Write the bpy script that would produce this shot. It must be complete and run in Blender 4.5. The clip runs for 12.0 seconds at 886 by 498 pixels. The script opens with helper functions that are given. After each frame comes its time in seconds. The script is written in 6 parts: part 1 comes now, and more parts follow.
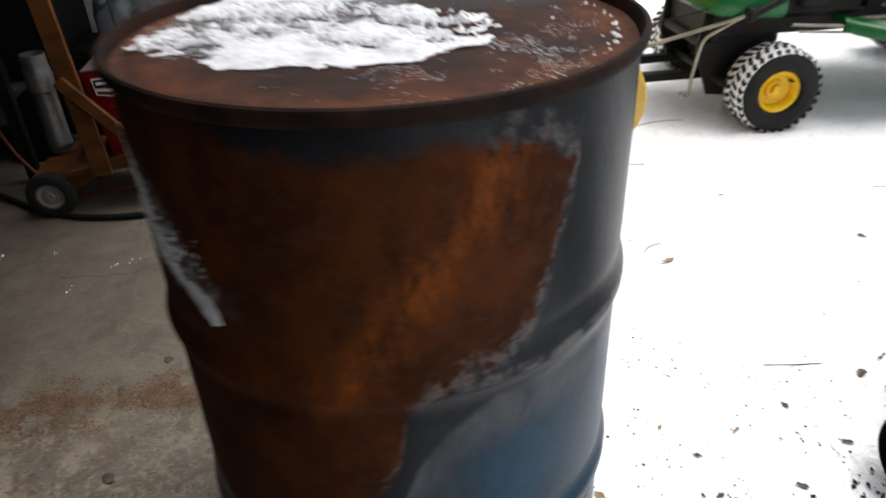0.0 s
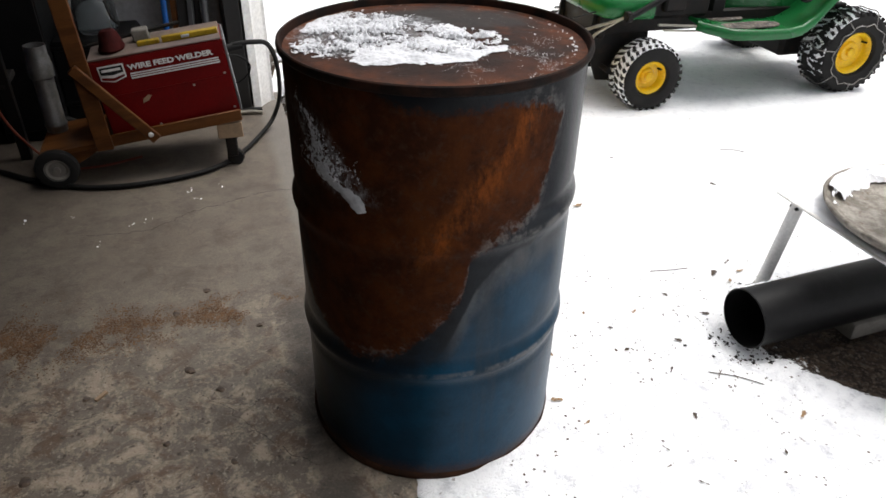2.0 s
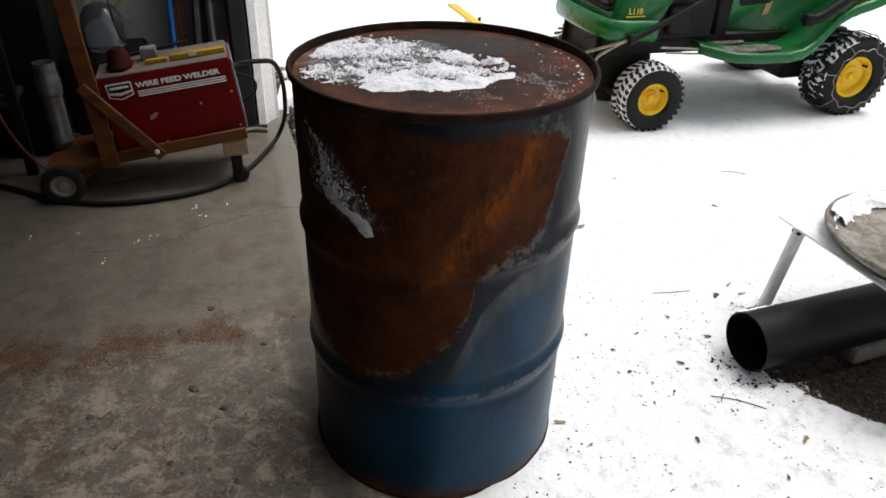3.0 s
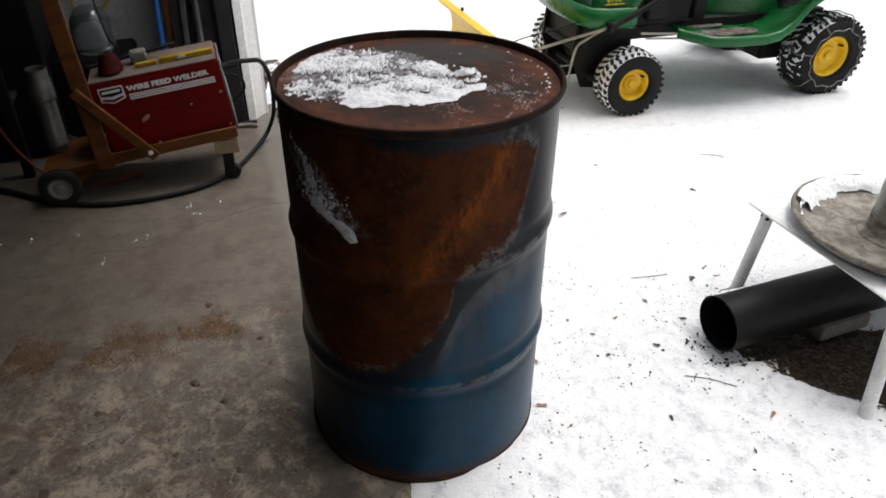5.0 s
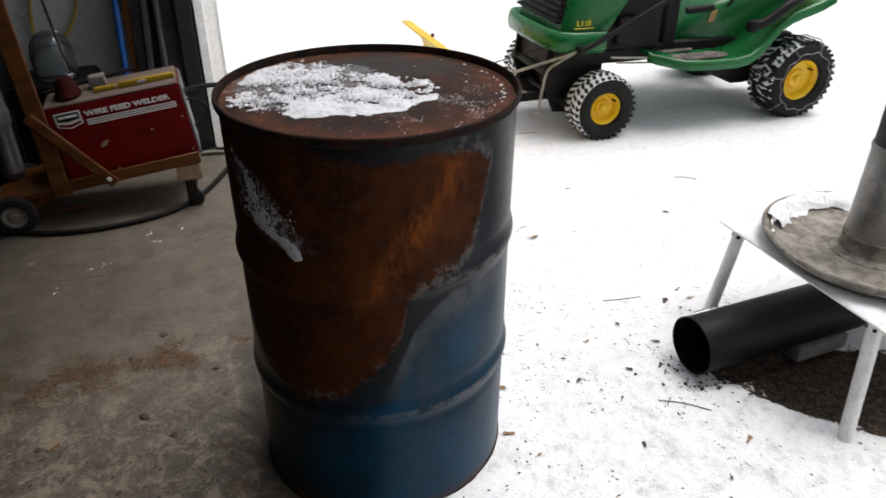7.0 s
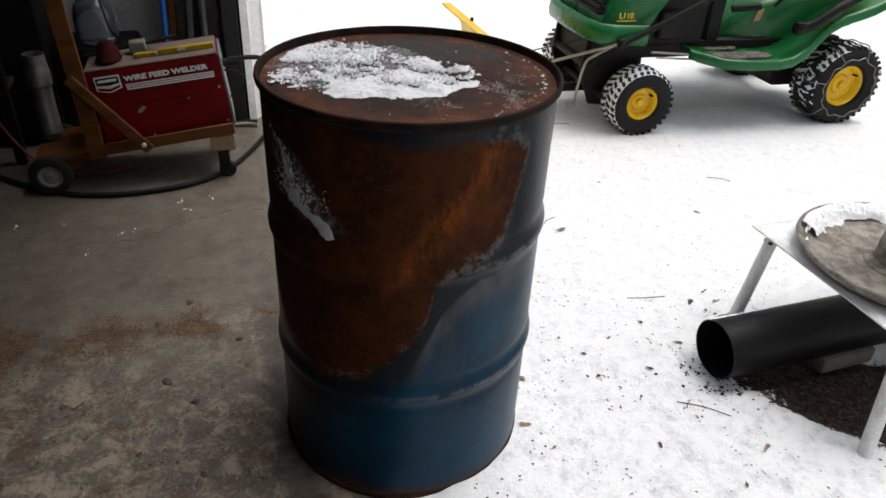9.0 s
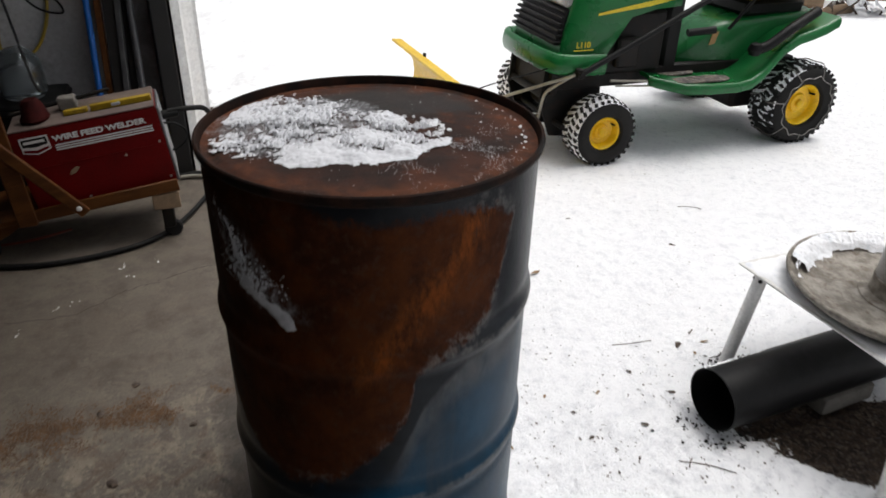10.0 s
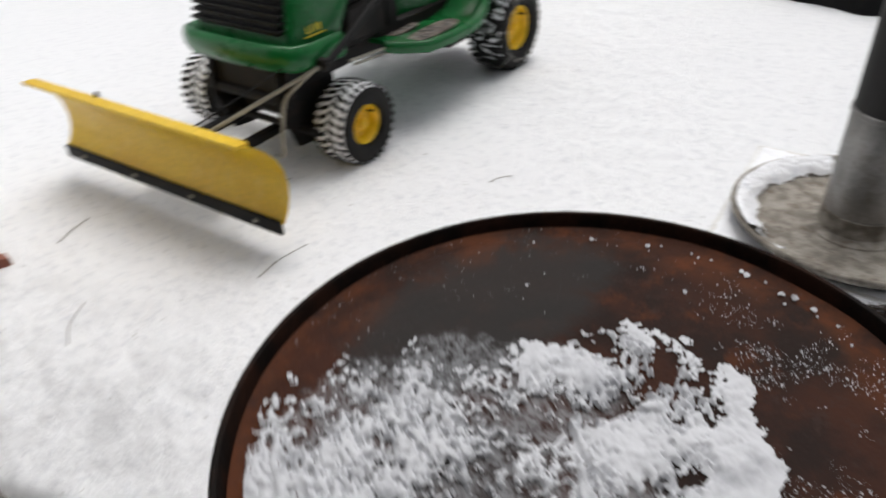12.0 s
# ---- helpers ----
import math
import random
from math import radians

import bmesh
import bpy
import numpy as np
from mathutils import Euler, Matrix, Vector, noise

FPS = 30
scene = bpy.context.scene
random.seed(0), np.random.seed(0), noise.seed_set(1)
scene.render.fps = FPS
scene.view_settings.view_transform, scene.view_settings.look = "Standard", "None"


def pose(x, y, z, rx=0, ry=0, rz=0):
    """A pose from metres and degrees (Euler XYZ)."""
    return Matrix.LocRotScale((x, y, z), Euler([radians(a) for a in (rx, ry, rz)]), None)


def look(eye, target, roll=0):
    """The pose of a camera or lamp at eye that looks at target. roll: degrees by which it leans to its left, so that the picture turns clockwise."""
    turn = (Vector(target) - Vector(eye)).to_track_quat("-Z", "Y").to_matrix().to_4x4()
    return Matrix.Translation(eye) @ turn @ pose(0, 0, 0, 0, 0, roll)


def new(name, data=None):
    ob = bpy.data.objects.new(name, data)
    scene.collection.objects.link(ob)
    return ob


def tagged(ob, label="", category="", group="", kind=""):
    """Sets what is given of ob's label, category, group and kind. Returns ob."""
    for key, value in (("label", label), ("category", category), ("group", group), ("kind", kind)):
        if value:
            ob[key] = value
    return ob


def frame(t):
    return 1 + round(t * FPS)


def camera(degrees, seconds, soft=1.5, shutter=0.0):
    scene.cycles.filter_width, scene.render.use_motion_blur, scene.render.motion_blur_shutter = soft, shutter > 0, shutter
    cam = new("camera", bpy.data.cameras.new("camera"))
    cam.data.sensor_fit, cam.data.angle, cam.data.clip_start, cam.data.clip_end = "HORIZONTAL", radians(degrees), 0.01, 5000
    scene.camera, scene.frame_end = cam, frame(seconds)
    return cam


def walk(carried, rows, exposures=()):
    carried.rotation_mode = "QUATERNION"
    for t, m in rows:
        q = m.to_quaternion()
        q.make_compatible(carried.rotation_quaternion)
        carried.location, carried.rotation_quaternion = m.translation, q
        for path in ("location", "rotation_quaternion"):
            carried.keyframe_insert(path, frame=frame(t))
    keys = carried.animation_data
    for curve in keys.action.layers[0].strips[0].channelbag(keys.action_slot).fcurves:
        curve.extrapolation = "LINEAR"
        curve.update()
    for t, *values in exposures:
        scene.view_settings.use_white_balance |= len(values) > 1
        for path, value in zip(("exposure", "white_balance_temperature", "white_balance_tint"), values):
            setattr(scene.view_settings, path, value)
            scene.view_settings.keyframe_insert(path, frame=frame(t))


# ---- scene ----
cam = camera(63.56, 12.0, soft=1.6, shutter=0.5)
ROWS = [
    (0, 0.2078, -0.8081, 1.1143, 10.060, -31.376, -2.291),
    (0.5, 0.0415, -1.1122, 1.2236, 2.589, -29.615, 0.605),
    (1, 0.0196, -1.3746, 1.3002, 0.175, -32.603, 0.966),
    (1.5, 0.0093, -1.3828, 1.3050, -0.962, -32.381, 1.115),
    (2, 0.0064, -1.3772, 1.3066, -0.689, -32.496, 1.226),
    (2.5, 0.0083, -1.3658, 1.3187, -0.628, -31.865, 1.432),
    (3, -0.0058, -1.3780, 1.3271, -0.654, -31.309, 1.790),
    (3.2, -0.0110, -1.3819, 1.3270, -1.349, -31.403, 2.071),
    (4.8, 0.0179, -1.4265, 1.4283, -1.391, -32.224, -0.013),
    (5, 0.0251, -1.4356, 1.4185, -1.054, -33.058, 0.393),
    (5.5, 0.0636, -1.4358, 1.4166, 1.825, -33.693, 0.674),
    (6, 0.1048, -1.4279, 1.3991, 2.527, -33.441, 0.207),
    (6.5, 0.1088, -1.4177, 1.3861, 2.385, -30.395, 0.533),
    (7, 0.0896, -1.3921, 1.3535, -2.428, -30.382, 0.409),
    (7.2, 0.0807, -1.3903, 1.3534, -3.293, -30.125, 0.709),
    (8.8, 0.0861, -1.3885, 1.3588, -0.894, -31.755, 2.845),
    (9, 0.0732, -1.3881, 1.3589, -0.435, -31.745, 3.099),
    (9.5, 0.0414, -1.3485, 1.3707, -2.513, -29.723, 1.487),
    (10, 0.0413, -1.1994, 1.3485, -4.225, -29.530, 1.535),
    (10.5, 0.0439, -0.9476, 1.3446, -4.553, -30.045, -0.682),
    (11, -0.0889, -0.7453, 1.3425, -14.547, -31.284, 1.812),
    (11.2, -0.1572, -0.6456, 1.3462, -18.857, -33.101, 0.966),
    (11.5, -0.2299, -0.5172, 1.3618, -24.809, -30.805, 1.996),
    (11.6, -0.2714, -0.4550, 1.3415, -26.435, -32.670, 1.983),
    (11.8, -0.3023, -0.3424, 1.3422, -30.480, -34.209, -2.563),
    (12, -0.3277, -0.2497, 1.3638, -37.291, -34.990, -3.443),
]
walk(cam, [(t, pose(x, y, z, 90 + pitch, 0, yaw) @ pose(0, 0, 0, 0, 0, roll)) for t, x, y, z, yaw, pitch, roll in ROWS],
     exposures=[(0.0, 0.32), (1.0, 0.36), (2.3, 0.28), (3.0, 0.1), (5.0, 0.02), (7.0, 0.0), (9.0, -0.1), (9.5, -0.14), (10.5, -0.2), (11.0, -0.1), (11.5, -0.24), (12.0, -0.4)])

# ---- light: an overcast winter day ----
world = bpy.data.worlds.new("overcast_sky")
scene.world = world
world.use_nodes = True
wn, wl = world.node_tree.nodes, world.node_tree.links
wn.clear()
sky = wn.new("ShaderNodeTexSky")
sky.sky_type = "NISHITA"
sky.sun_disc = False
sky.sun_elevation, sky.sun_rotation = radians(72), radians(63)
sky.dust_density = 6.0
grey = wn.new("ShaderNodeHueSaturation")
grey.inputs["Saturation"].default_value = 0.22
back = wn.new("ShaderNodeBackground")
back.inputs["Strength"].default_value = 0.15
wout = wn.new("ShaderNodeOutputWorld")
wl.new(sky.outputs[0], grey.inputs["Color"])
wl.new(grey.outputs[0], back.inputs["Color"])
wl.new(back.outputs[0], wout.inputs["Surface"])

sun = new("sun", bpy.data.lights.new("sun", "SUN"))
sun.data.energy, sun.data.angle, sun.data.color = 1.45, radians(35), (1.0, 0.97, 0.93)
sun.matrix_world = look((3.0, 1.5, 11), (0, 0, 0))


# ---- materials ----
def shader(name):
    m = bpy.data.materials.new(name)
    m.use_nodes = True
    m.node_tree.nodes.clear()
    return m, m.node_tree.nodes, m.node_tree.links


class Net:
    """Small helper to wire node materials."""

    def __init__(self, name):
        self.m, self.n, self.l = shader(name)
        self.out = self.n.new("ShaderNodeOutputMaterial")
        self.b = self.n.new("ShaderNodeBsdfPrincipled")
        self.l.new(self.b.outputs[0], self.out.inputs[0])
        self.co = self.n.new("ShaderNodeTexCoord").outputs["Object"]

    def put(self, sock, v):
        if hasattr(v, "links"):
            self.l.new(v, sock)
        else:
            sock.default_value = v

    def noise(self, scale, detail=4.0, rough=0.6, vec=None, stretch=None, warp=0.0):
        src = vec or self.co
        if stretch:
            mp = self.n.new("ShaderNodeMapping")
            mp.inputs["Scale"].default_value = stretch
            self.l.new(src, mp.inputs[0])
            src = mp.outputs[0]
        t = self.n.new("ShaderNodeTexNoise")
        t.inputs["Scale"].default_value, t.inputs["Detail"].default_value = scale, detail
        t.inputs["Roughness"].default_value, t.inputs["Distortion"].default_value = rough, warp
        self.l.new(src, t.inputs["Vector"])
        return t.outputs["Fac"]

    def vor(self, scale, feature="F1"):
        t = self.n.new("ShaderNodeTexVoronoi")
        t.feature = feature
        t.inputs["Scale"].default_value = scale
        self.l.new(self.co, t.inputs["Vector"])
        return t.outputs["Distance"]

    def math(self, op, a, b=0.0, c=0.0):
        t = self.n.new("ShaderNodeMath")
        t.operation = op
        for s, v in zip(t.inputs, (a, b, c)):
            self.put(s, v)
        return t.outputs[0]

    def step(self, v, lo, hi):
        t = self.n.new("ShaderNodeMapRange")
        t.interpolation_type = "SMOOTHSTEP"
        self.put(t.inputs["Value"], v)
        t.inputs["From Min"].default_value, t.inputs["From Max"].default_value = lo, hi
        return t.outputs[0]

    def mix(self, f, a, b, mode="MIX"):
        t = self.n.new("ShaderNodeMix")
        t.data_type, t.blend_type = "RGBA", mode
        self.put(t.inputs[0], f)
        for s, v in ((t.inputs[6], a), (t.inputs[7], b)):
            self.put(s, v if hasattr(v, "links") else (*v, 1.0))
        return t.outputs[2]

    def ramp(self, v, stops):
        t = self.n.new("ShaderNodeValToRGB")
        els = t.color_ramp.elements
        while len(els) < len(stops):
            els.new(0.5)
        for e, (p, val) in zip(els, stops):
            e.position, e.color = p, ((val, val, val, 1.0) if not isinstance(val, tuple) else (*val, 1.0))
        self.l.new(v, t.inputs[0])
        return t.outputs[0]

    def xyz(self):
        t = self.n.new("ShaderNodeSeparateXYZ")
        self.l.new(self.co, t.inputs[0])
        return t.outputs[0], t.outputs[1], t.outputs[2]

    def done(self, colour, rough=0.6, metal=0.0, bump=None, depth=0.002, strength=0.6, spec=None):
        self.put(self.b.inputs["Base Color"], colour if hasattr(colour, "links") else (*colour, 1.0))
        self.put(self.b.inputs["Roughness"], rough)
        self.put(self.b.inputs["Metallic"], metal)
        if spec is not None:
            self.b.inputs["Specular IOR Level"].default_value = spec
        if bump is not None:
            t = self.n.new("ShaderNodeBump")
            t.inputs["Strength"].default_value, t.inputs["Distance"].default_value = strength, depth
            self.l.new(bump, t.inputs["Height"])
            self.l.new(t.outputs[0], self.b.inputs["Normal"])
        return self.m


def surf(name, c1, c2, scale=6.0, rough=(0.5, 0.7), metal=0.0, fine=80.0, depth=0.001, dirt=None, amount=0.35, stretch=None, spec=None):
    """A worn surface: two tones at a large scale, fine grain, optional dirt patches."""
    k = Net(name)
    big, small = k.noise(scale, 5.0, 0.6, stretch=stretch), k.noise(fine, 3.0, 0.7, stretch=stretch)
    col = k.mix(k.step(big, 0.35, 0.65), c1, c2)
    col = k.mix(0.35, col, k.ramp(small, [(0.3, 0.35), (0.7, 1.0)]), "MULTIPLY")
    if dirt:
        col = k.mix(k.math("MULTIPLY", k.step(k.noise(scale * 1.7, 8.0, 0.7), 0.5, 0.68), amount), col, dirt)
    r = k.math("MULTIPLY_ADD", big, rough[1] - rough[0], rough[0])
    return k.done(col, r, metal, small, depth, spec=spec)


def snow_material(name, tint=(0.86, 0.87, 0.9), low=(0.7, 0.73, 0.78), relief=0.01):
    k = Net(name)
    n1, n2 = k.noise(5.0, 6.0, 0.6), k.noise(120.0, 4.0, 0.7)
    col = k.mix(k.step(k.noise(22.0, 6.0, 0.65), 0.5, 0.75), tint, low)
    return k.done(col, 0.75, 0.0, k.math("ADD", n1, k.math("MULTIPLY", n2, 0.35)), relief, 0.5)


def ground_material():
    """Trodden snow with thin dirty places, and bare leaf-strewn earth under the stand."""
    k = Net("trodden_snow")
    x, y, z = k.xyz()
    n1, n2, n3 = k.noise(3.0, 6.0, 0.65), k.noise(110.0, 4.0, 0.75), k.noise(26.0, 5.0, 0.7)
    col = k.mix(k.math("MULTIPLY", k.step(n3, 0.49, 0.69), 0.44), (0.87, 0.88, 0.9), (0.6, 0.62, 0.66))
    trod = k.math("MULTIPLY", k.step(k.noise(12.0, 8.0, 0.8), 0.48, 0.72), k.step(k.math("MULTIPLY_ADD", n1, 0.5, y), 0.75, 0.2))
    col = k.mix(k.math("MULTIPLY", trod, 0.85), col, (0.42, 0.43, 0.47))
    speck = k.math("MULTIPLY", k.step(k.noise(75.0, 3.0, 0.5), 0.67, 0.73), k.step(n1, 0.45, 0.6))
    col = k.mix(k.math("MULTIPLY", speck, 0.7), col, (0.16, 0.13, 0.1))
    dx, dy = k.math("SUBTRACT", x, 1.42), k.math("SUBTRACT", y, 0.1)
    u = k.math("ADD", k.math("MULTIPLY", dx, 0.93), k.math("MULTIPLY", dy, -0.36))
    v = k.math("ADD", k.math("MULTIPLY", dx, 0.36), k.math("MULTIPLY", dy, 0.93))
    d = k.math("ADD", k.math("POWER", k.math("DIVIDE", u, 0.5), 2.0), k.math("POWER", k.math("DIVIDE", v, 0.21), 2.0))
    d = k.math("ADD", d, k.math("MULTIPLY", k.math("SUBTRACT", k.noise(9.0, 8.0, 0.72), 0.5), 2.6))
    bare = k.step(d, 1.02, 0.9)
    earth = k.mix(k.step(k.noise(45.0, 6.0, 0.75), 0.42, 0.62), (0.014, 0.009, 0.006), (0.06, 0.038, 0.023))
    gx = k.math("ADD", k.math("MULTIPLY", x, 0.952), k.math("MULTIPLY", y, 0.307))
    # slushy streaks near the wall, with the grey shade there painted in
    slush = k.math("MULTIPLY", k.math("MULTIPLY", k.step(gx, 0.75, 0.1), k.step(y, 0.5, 1.2)), k.step(k.noise(4.0, 7.0, 0.7, stretch=(1.6, 0.7, 1.0)), 0.4, 0.66))
    col = k.mix(k.math("MULTIPLY", slush, 0.5), col, (0.42, 0.42, 0.43))
    # a strip of dead leaves along the wall outside
    strip = k.math("MULTIPLY", k.step(k.noise(20.0, 6.0, 0.7), 0.44, 0.5), k.step(k.math("ADD", k.math("MULTIPLY", x, 0.952), k.math("MULTIPLY", y, 0.307)), 0.05, -0.05))
    strip = k.math("MULTIPLY", k.math("MULTIPLY", strip, k.step(y, 1.35, 1.7)), k.math("MULTIPLY", k.step(gx, -0.34, -0.28), k.step(y, 2.8, 2.6)))
    bare = k.math("MAXIMUM", bare, strip)
    return k.done(k.mix(bare, col, earth), k.math("MULTIPLY_ADD", bare, 0.15, 0.72), 0.0,
                  k.math("ADD", k.math("MULTIPLY", n3, 0.8), k.math("MULTIPLY", n2, 0.5)), 0.018, 0.7, spec=0.3)


def concrete_material():
    """Dirty slab: brown stains, chalky scuffs where it is trodden, and a damp band along the door line."""
    k = Net("stained_concrete")
    x, y, z = k.xyz()
    big, mid, fine = k.noise(1.6, 6.0, 0.6), k.noise(9.0, 8.0, 0.7), k.noise(140.0, 4.0, 0.7)
    trod = k.step(k.math("ADD", y, k.math("MULTIPLY", k.math("SUBTRACT", big, 0.5), 1.2)), 0.75, 0.15)
    col = k.mix(k.step(big, 0.35, 0.65), (0.112, 0.09, 0.07), (0.142, 0.12, 0.096))
    col = k.mix(k.math("MULTIPLY", k.step(mid, 0.46, 0.62), 0.5), col, (0.06, 0.048, 0.038))
    pale = k.step(k.noise(13.0, 9.0, 0.78, warp=0.5), 0.46, 0.6)
    col = k.mix(k.math("MULTIPLY", pale, k.math("MULTIPLY_ADD", trod, 0.75, 0.1)), col, (0.33, 0.268, 0.205))
    brown = k.step(k.noise(6.5, 8.0, 0.76, warp=0.8), 0.5, 0.6)
    col = k.mix(k.math("MULTIPLY", brown, k.math("MULTIPLY_ADD", trod, 0.6, 0.12)), col, (0.082, 0.042, 0.02))
    col = k.mix(k.math("MULTIPLY", k.step(k.noise(38.0, 6.0, 0.7), 0.58, 0.64), k.math("MULTIPLY_ADD", trod, 0.7, 0.15)), col, (0.026, 0.015, 0.009))
    col = k.mix(k.math("MULTIPLY", k.step(k.noise(75.0, 5.0, 0.75), 0.55, 0.64), k.math("MULTIPLY_ADD", trod, 0.5, 0.08)), col, (0.36, 0.32, 0.27))
    wet = k.math("ABSOLUTE", k.math("ADD", k.math("ADD", x, 0.29), k.math("MULTIPLY", k.math("SUBTRACT", mid, 0.5), 0.12)))
    col = k.mix(k.math("MULTIPLY", k.math("MULTIPLY", k.step(wet, 0.07, 0.03), k.step(y, 0.75, 0.35)), 0.65), col, (0.038, 0.032, 0.027))
    rim = k.math("MULTIPLY", k.step(k.math("ADD", x, k.math("MULTIPLY", k.math("SUBTRACT", mid, 0.5), 0.1)), -0.25, -0.2), k.step(y, 0.5, 0.9))
    col = k.mix(k.math("MULTIPLY", rim, 0.6), col, (0.2, 0.185, 0.165))
    col = k.mix(0.45, col, k.ramp(fine, [(0.3, 0.3), (0.7, 1.0)]), "MULTIPLY")
    return k.done(col, k.math("MULTIPLY_ADD", mid, 0.25, 0.55), 0.0, k.math("ADD", fine, k.math("MULTIPLY", mid, 0.8)), 0.0025, 0.6)


def drum_material():
    """Faded blue paint burnt off to rust in one large patch, with scuffed grey margins."""
    k = Net("rusted_blue_drum")
    x, y, z = k.xyz()
    ang = k.math("ARCTAN2", x, k.math("MULTIPLY", y, -1.0))
    a = k.math("MULTIPLY_ADD", ang, 1 / (2 * math.pi), 0.5)

    def at(deg):
        return ((deg + 90) / 360) + 0.5
    low = k.ramp(a, [(at(-200), 0.68), (at(-165), 0.52), (at(-148), 0.4), (at(-135), 0.345), (at(-122), 0.328), (at(-106), 0.345), (at(-96), 0.39), (at(-84), 0.447), (at(-78), 0.513),
                     (at(-76), 0.58), (at(-72), 0.602), (at(-64), 0.622), (at(-55), 0.639), (at(-48.5), 0.677), (at(-45), 0.718), (at(-42), 0.782), (at(-38.5), 0.83), (at(-36), 1.0), (at(20), 1.0)])
    wob = k.math("MULTIPLY", k.math("SUBTRACT", k.noise(16.0, 6.0, 0.65), 0.5), 0.05)
    fuzz = k.math("MULTIPLY", k.math("SUBTRACT", k.noise(95.0, 4.0, 0.7), 0.5), 0.05)
    h = k.math("ADD", k.math("ADD", k.math("SUBTRACT", z, low), wob), fuzz)
    top = k.ramp(a, [(at(-200), 0.97), (at(-125), 0.96), (at(-115), 0.925), (at(-107), 0.897), (at(-99), 0.88), (at(-89), 0.871), (at(-78), 0.878), (at(-61), 0.882), (at(-54), 0.875), (at(-45), 0.862), (at(-40), 0.84)])
    up = k.math("ADD", k.math("ADD", k.math("SUBTRACT", top, z), wob), fuzz)
    rust_mask = k.math("MULTIPLY", k.step(h, -0.008, 0.012), k.step(up, -0.008, 0.012))
    # paint
    n_big, n_fine = k.noise(5.0, 5.0, 0.6), k.noise(150.0, 4.0, 0.7)
    paint = k.mix(k.step(n_big, 0.38, 0.62), (0.0018, 0.022, 0.044), (0.003, 0.041, 0.082))
    streak = k.noise(9.0, 6.0, 0.7, stretch=(1.0, 1.0, 0.08))
    paint = k.mix(k.math("MULTIPLY", k.step(streak, 0.5, 0.7), 0.45), paint, (0.035, 0.04, 0.045))
    # slate-black paint over the upper hoop, beside the burnt patch
    slate = k.math("MULTIPLY", k.step(k.math("ADD", z, wob), 0.6, 0.64), k.step(k.noise(8.0, 6.0, 0.65), 0.25, 0.45))
    paint = k.mix(k.math("MULTIPLY", slate, 0.88), paint, k.mix(k.step(k.noise(14.0, 6.0, 0.7, stretch=(1.0, 1.0, 0.3)), 0.42, 0.66), (0.008, 0.0105, 0.015), (0.026, 0.031, 0.038)))
    # shade of the garage-facing side, put into the paint colour
    left_shade = k.math("MULTIPLY", k.step(a, at(-100), at(-140)), k.step(k.noise(6.0, 6.0, 0.65), 0.28, 0.5))
    paint = k.mix(k.math("MULTIPLY", left_shade, 0.75), paint, (0.006, 0.0095, 0.0125))
    # scuffed grey margin outside the burnt patch
    near = k.math("MULTIPLY", k.step(h, -0.15, -0.0), k.step(k.noise(7.0, 7.0, 0.7, stretch=(1.0, 1.0, 1.6)), 0.25, 0.48))
    near = k.math("MULTIPLY", near, k.step(a, at(-112), at(-82)))
    upper = k.math("MULTIPLY", k.step(up, 0.0, -0.02), k.step(k.noise(11.0, 6.0, 0.7), 0.3, 0.6))
    paint = k.mix(k.math("MULTIPLY", upper, 0.85), paint, k.mix(k.step(k.noise(30.0, 5.0, 0.7), 0.4, 0.65), (0.018, 0.022, 0.028), (0.055, 0.06, 0.066)))
    smear = k.noise(7.0, 7.0, 0.72, stretch=(1.0, 1.0, 0.45))
    paint = k.mix(k.math("MULTIPLY", near, 0.6), paint, k.mix(k.step(smear, 0.48, 0.72), (0.008, 0.009, 0.01), (0.05, 0.046, 0.043)))
    # a pale scuff that runs slantwise down from the upper hoop, fading into the blue
    line = k.ramp(a, [(at(-200), 0.0), (at(-95), 0.3), (at(-84), 0.385), (at(-78.5), 0.445), (at(-73.5), 0.509), (at(-67), 0.552), (at(-57), 0.578), (at(-46), 0.587), (at(-20), 0.6)])
    off = k.math("ADD", k.math("SUBTRACT", z, line), k.math("MULTIPLY", wob, 0.5))
    scuff = k.math("MULTIPLY", k.math("MULTIPLY", k.step(off, 0.014, -0.002), k.math("MULTIPLY_ADD", k.step(off, -0.075, -0.004), 0.7, k.math("MULTIPLY", k.step(off, -0.2, -0.02), 0.14))), k.step(a, at(-88), at(-74)))
    scuff = k.math("MULTIPLY", scuff, k.step(k.noise(10.0, 7.0, 0.7, stretch=(1.0, 1.0, 0.6)), 0.22, 0.62))
    rub = k.math("MULTIPLY", k.step(k.math("ABSOLUTE", k.math("ADD", up, 0.008)), 0.016, 0.002), k.step(k.noise(24.0, 6.0, 0.75), 0.46, 0.66))
    rub = k.math("MULTIPLY", rub, k.step(a, at(-85), at(-60)))
    paint = k.mix(k.math("MULTIPLY", rub, 0.7), paint, (0.12, 0.115, 0.11))
    # paint scorched black along the burnt edge
    scorch = k.math("MULTIPLY", k.step(k.math("ADD", h, k.math("MULTIPLY", wob, 1.2)), -0.13, -0.01), k.step(k.noise(6.0, 5.0, 0.6), 0.25, 0.45))
    paint = k.mix(k.math("MULTIPLY", k.math("MULTIPLY", scorch, k.math("SUBTRACT", 1.0, scuff)), 0.92), paint, (0.008, 0.009, 0.011))
    wedge = k.math("MULTIPLY", k.step(off, -0.004, 0.012), k.step(a, at(-98), at(-82)))
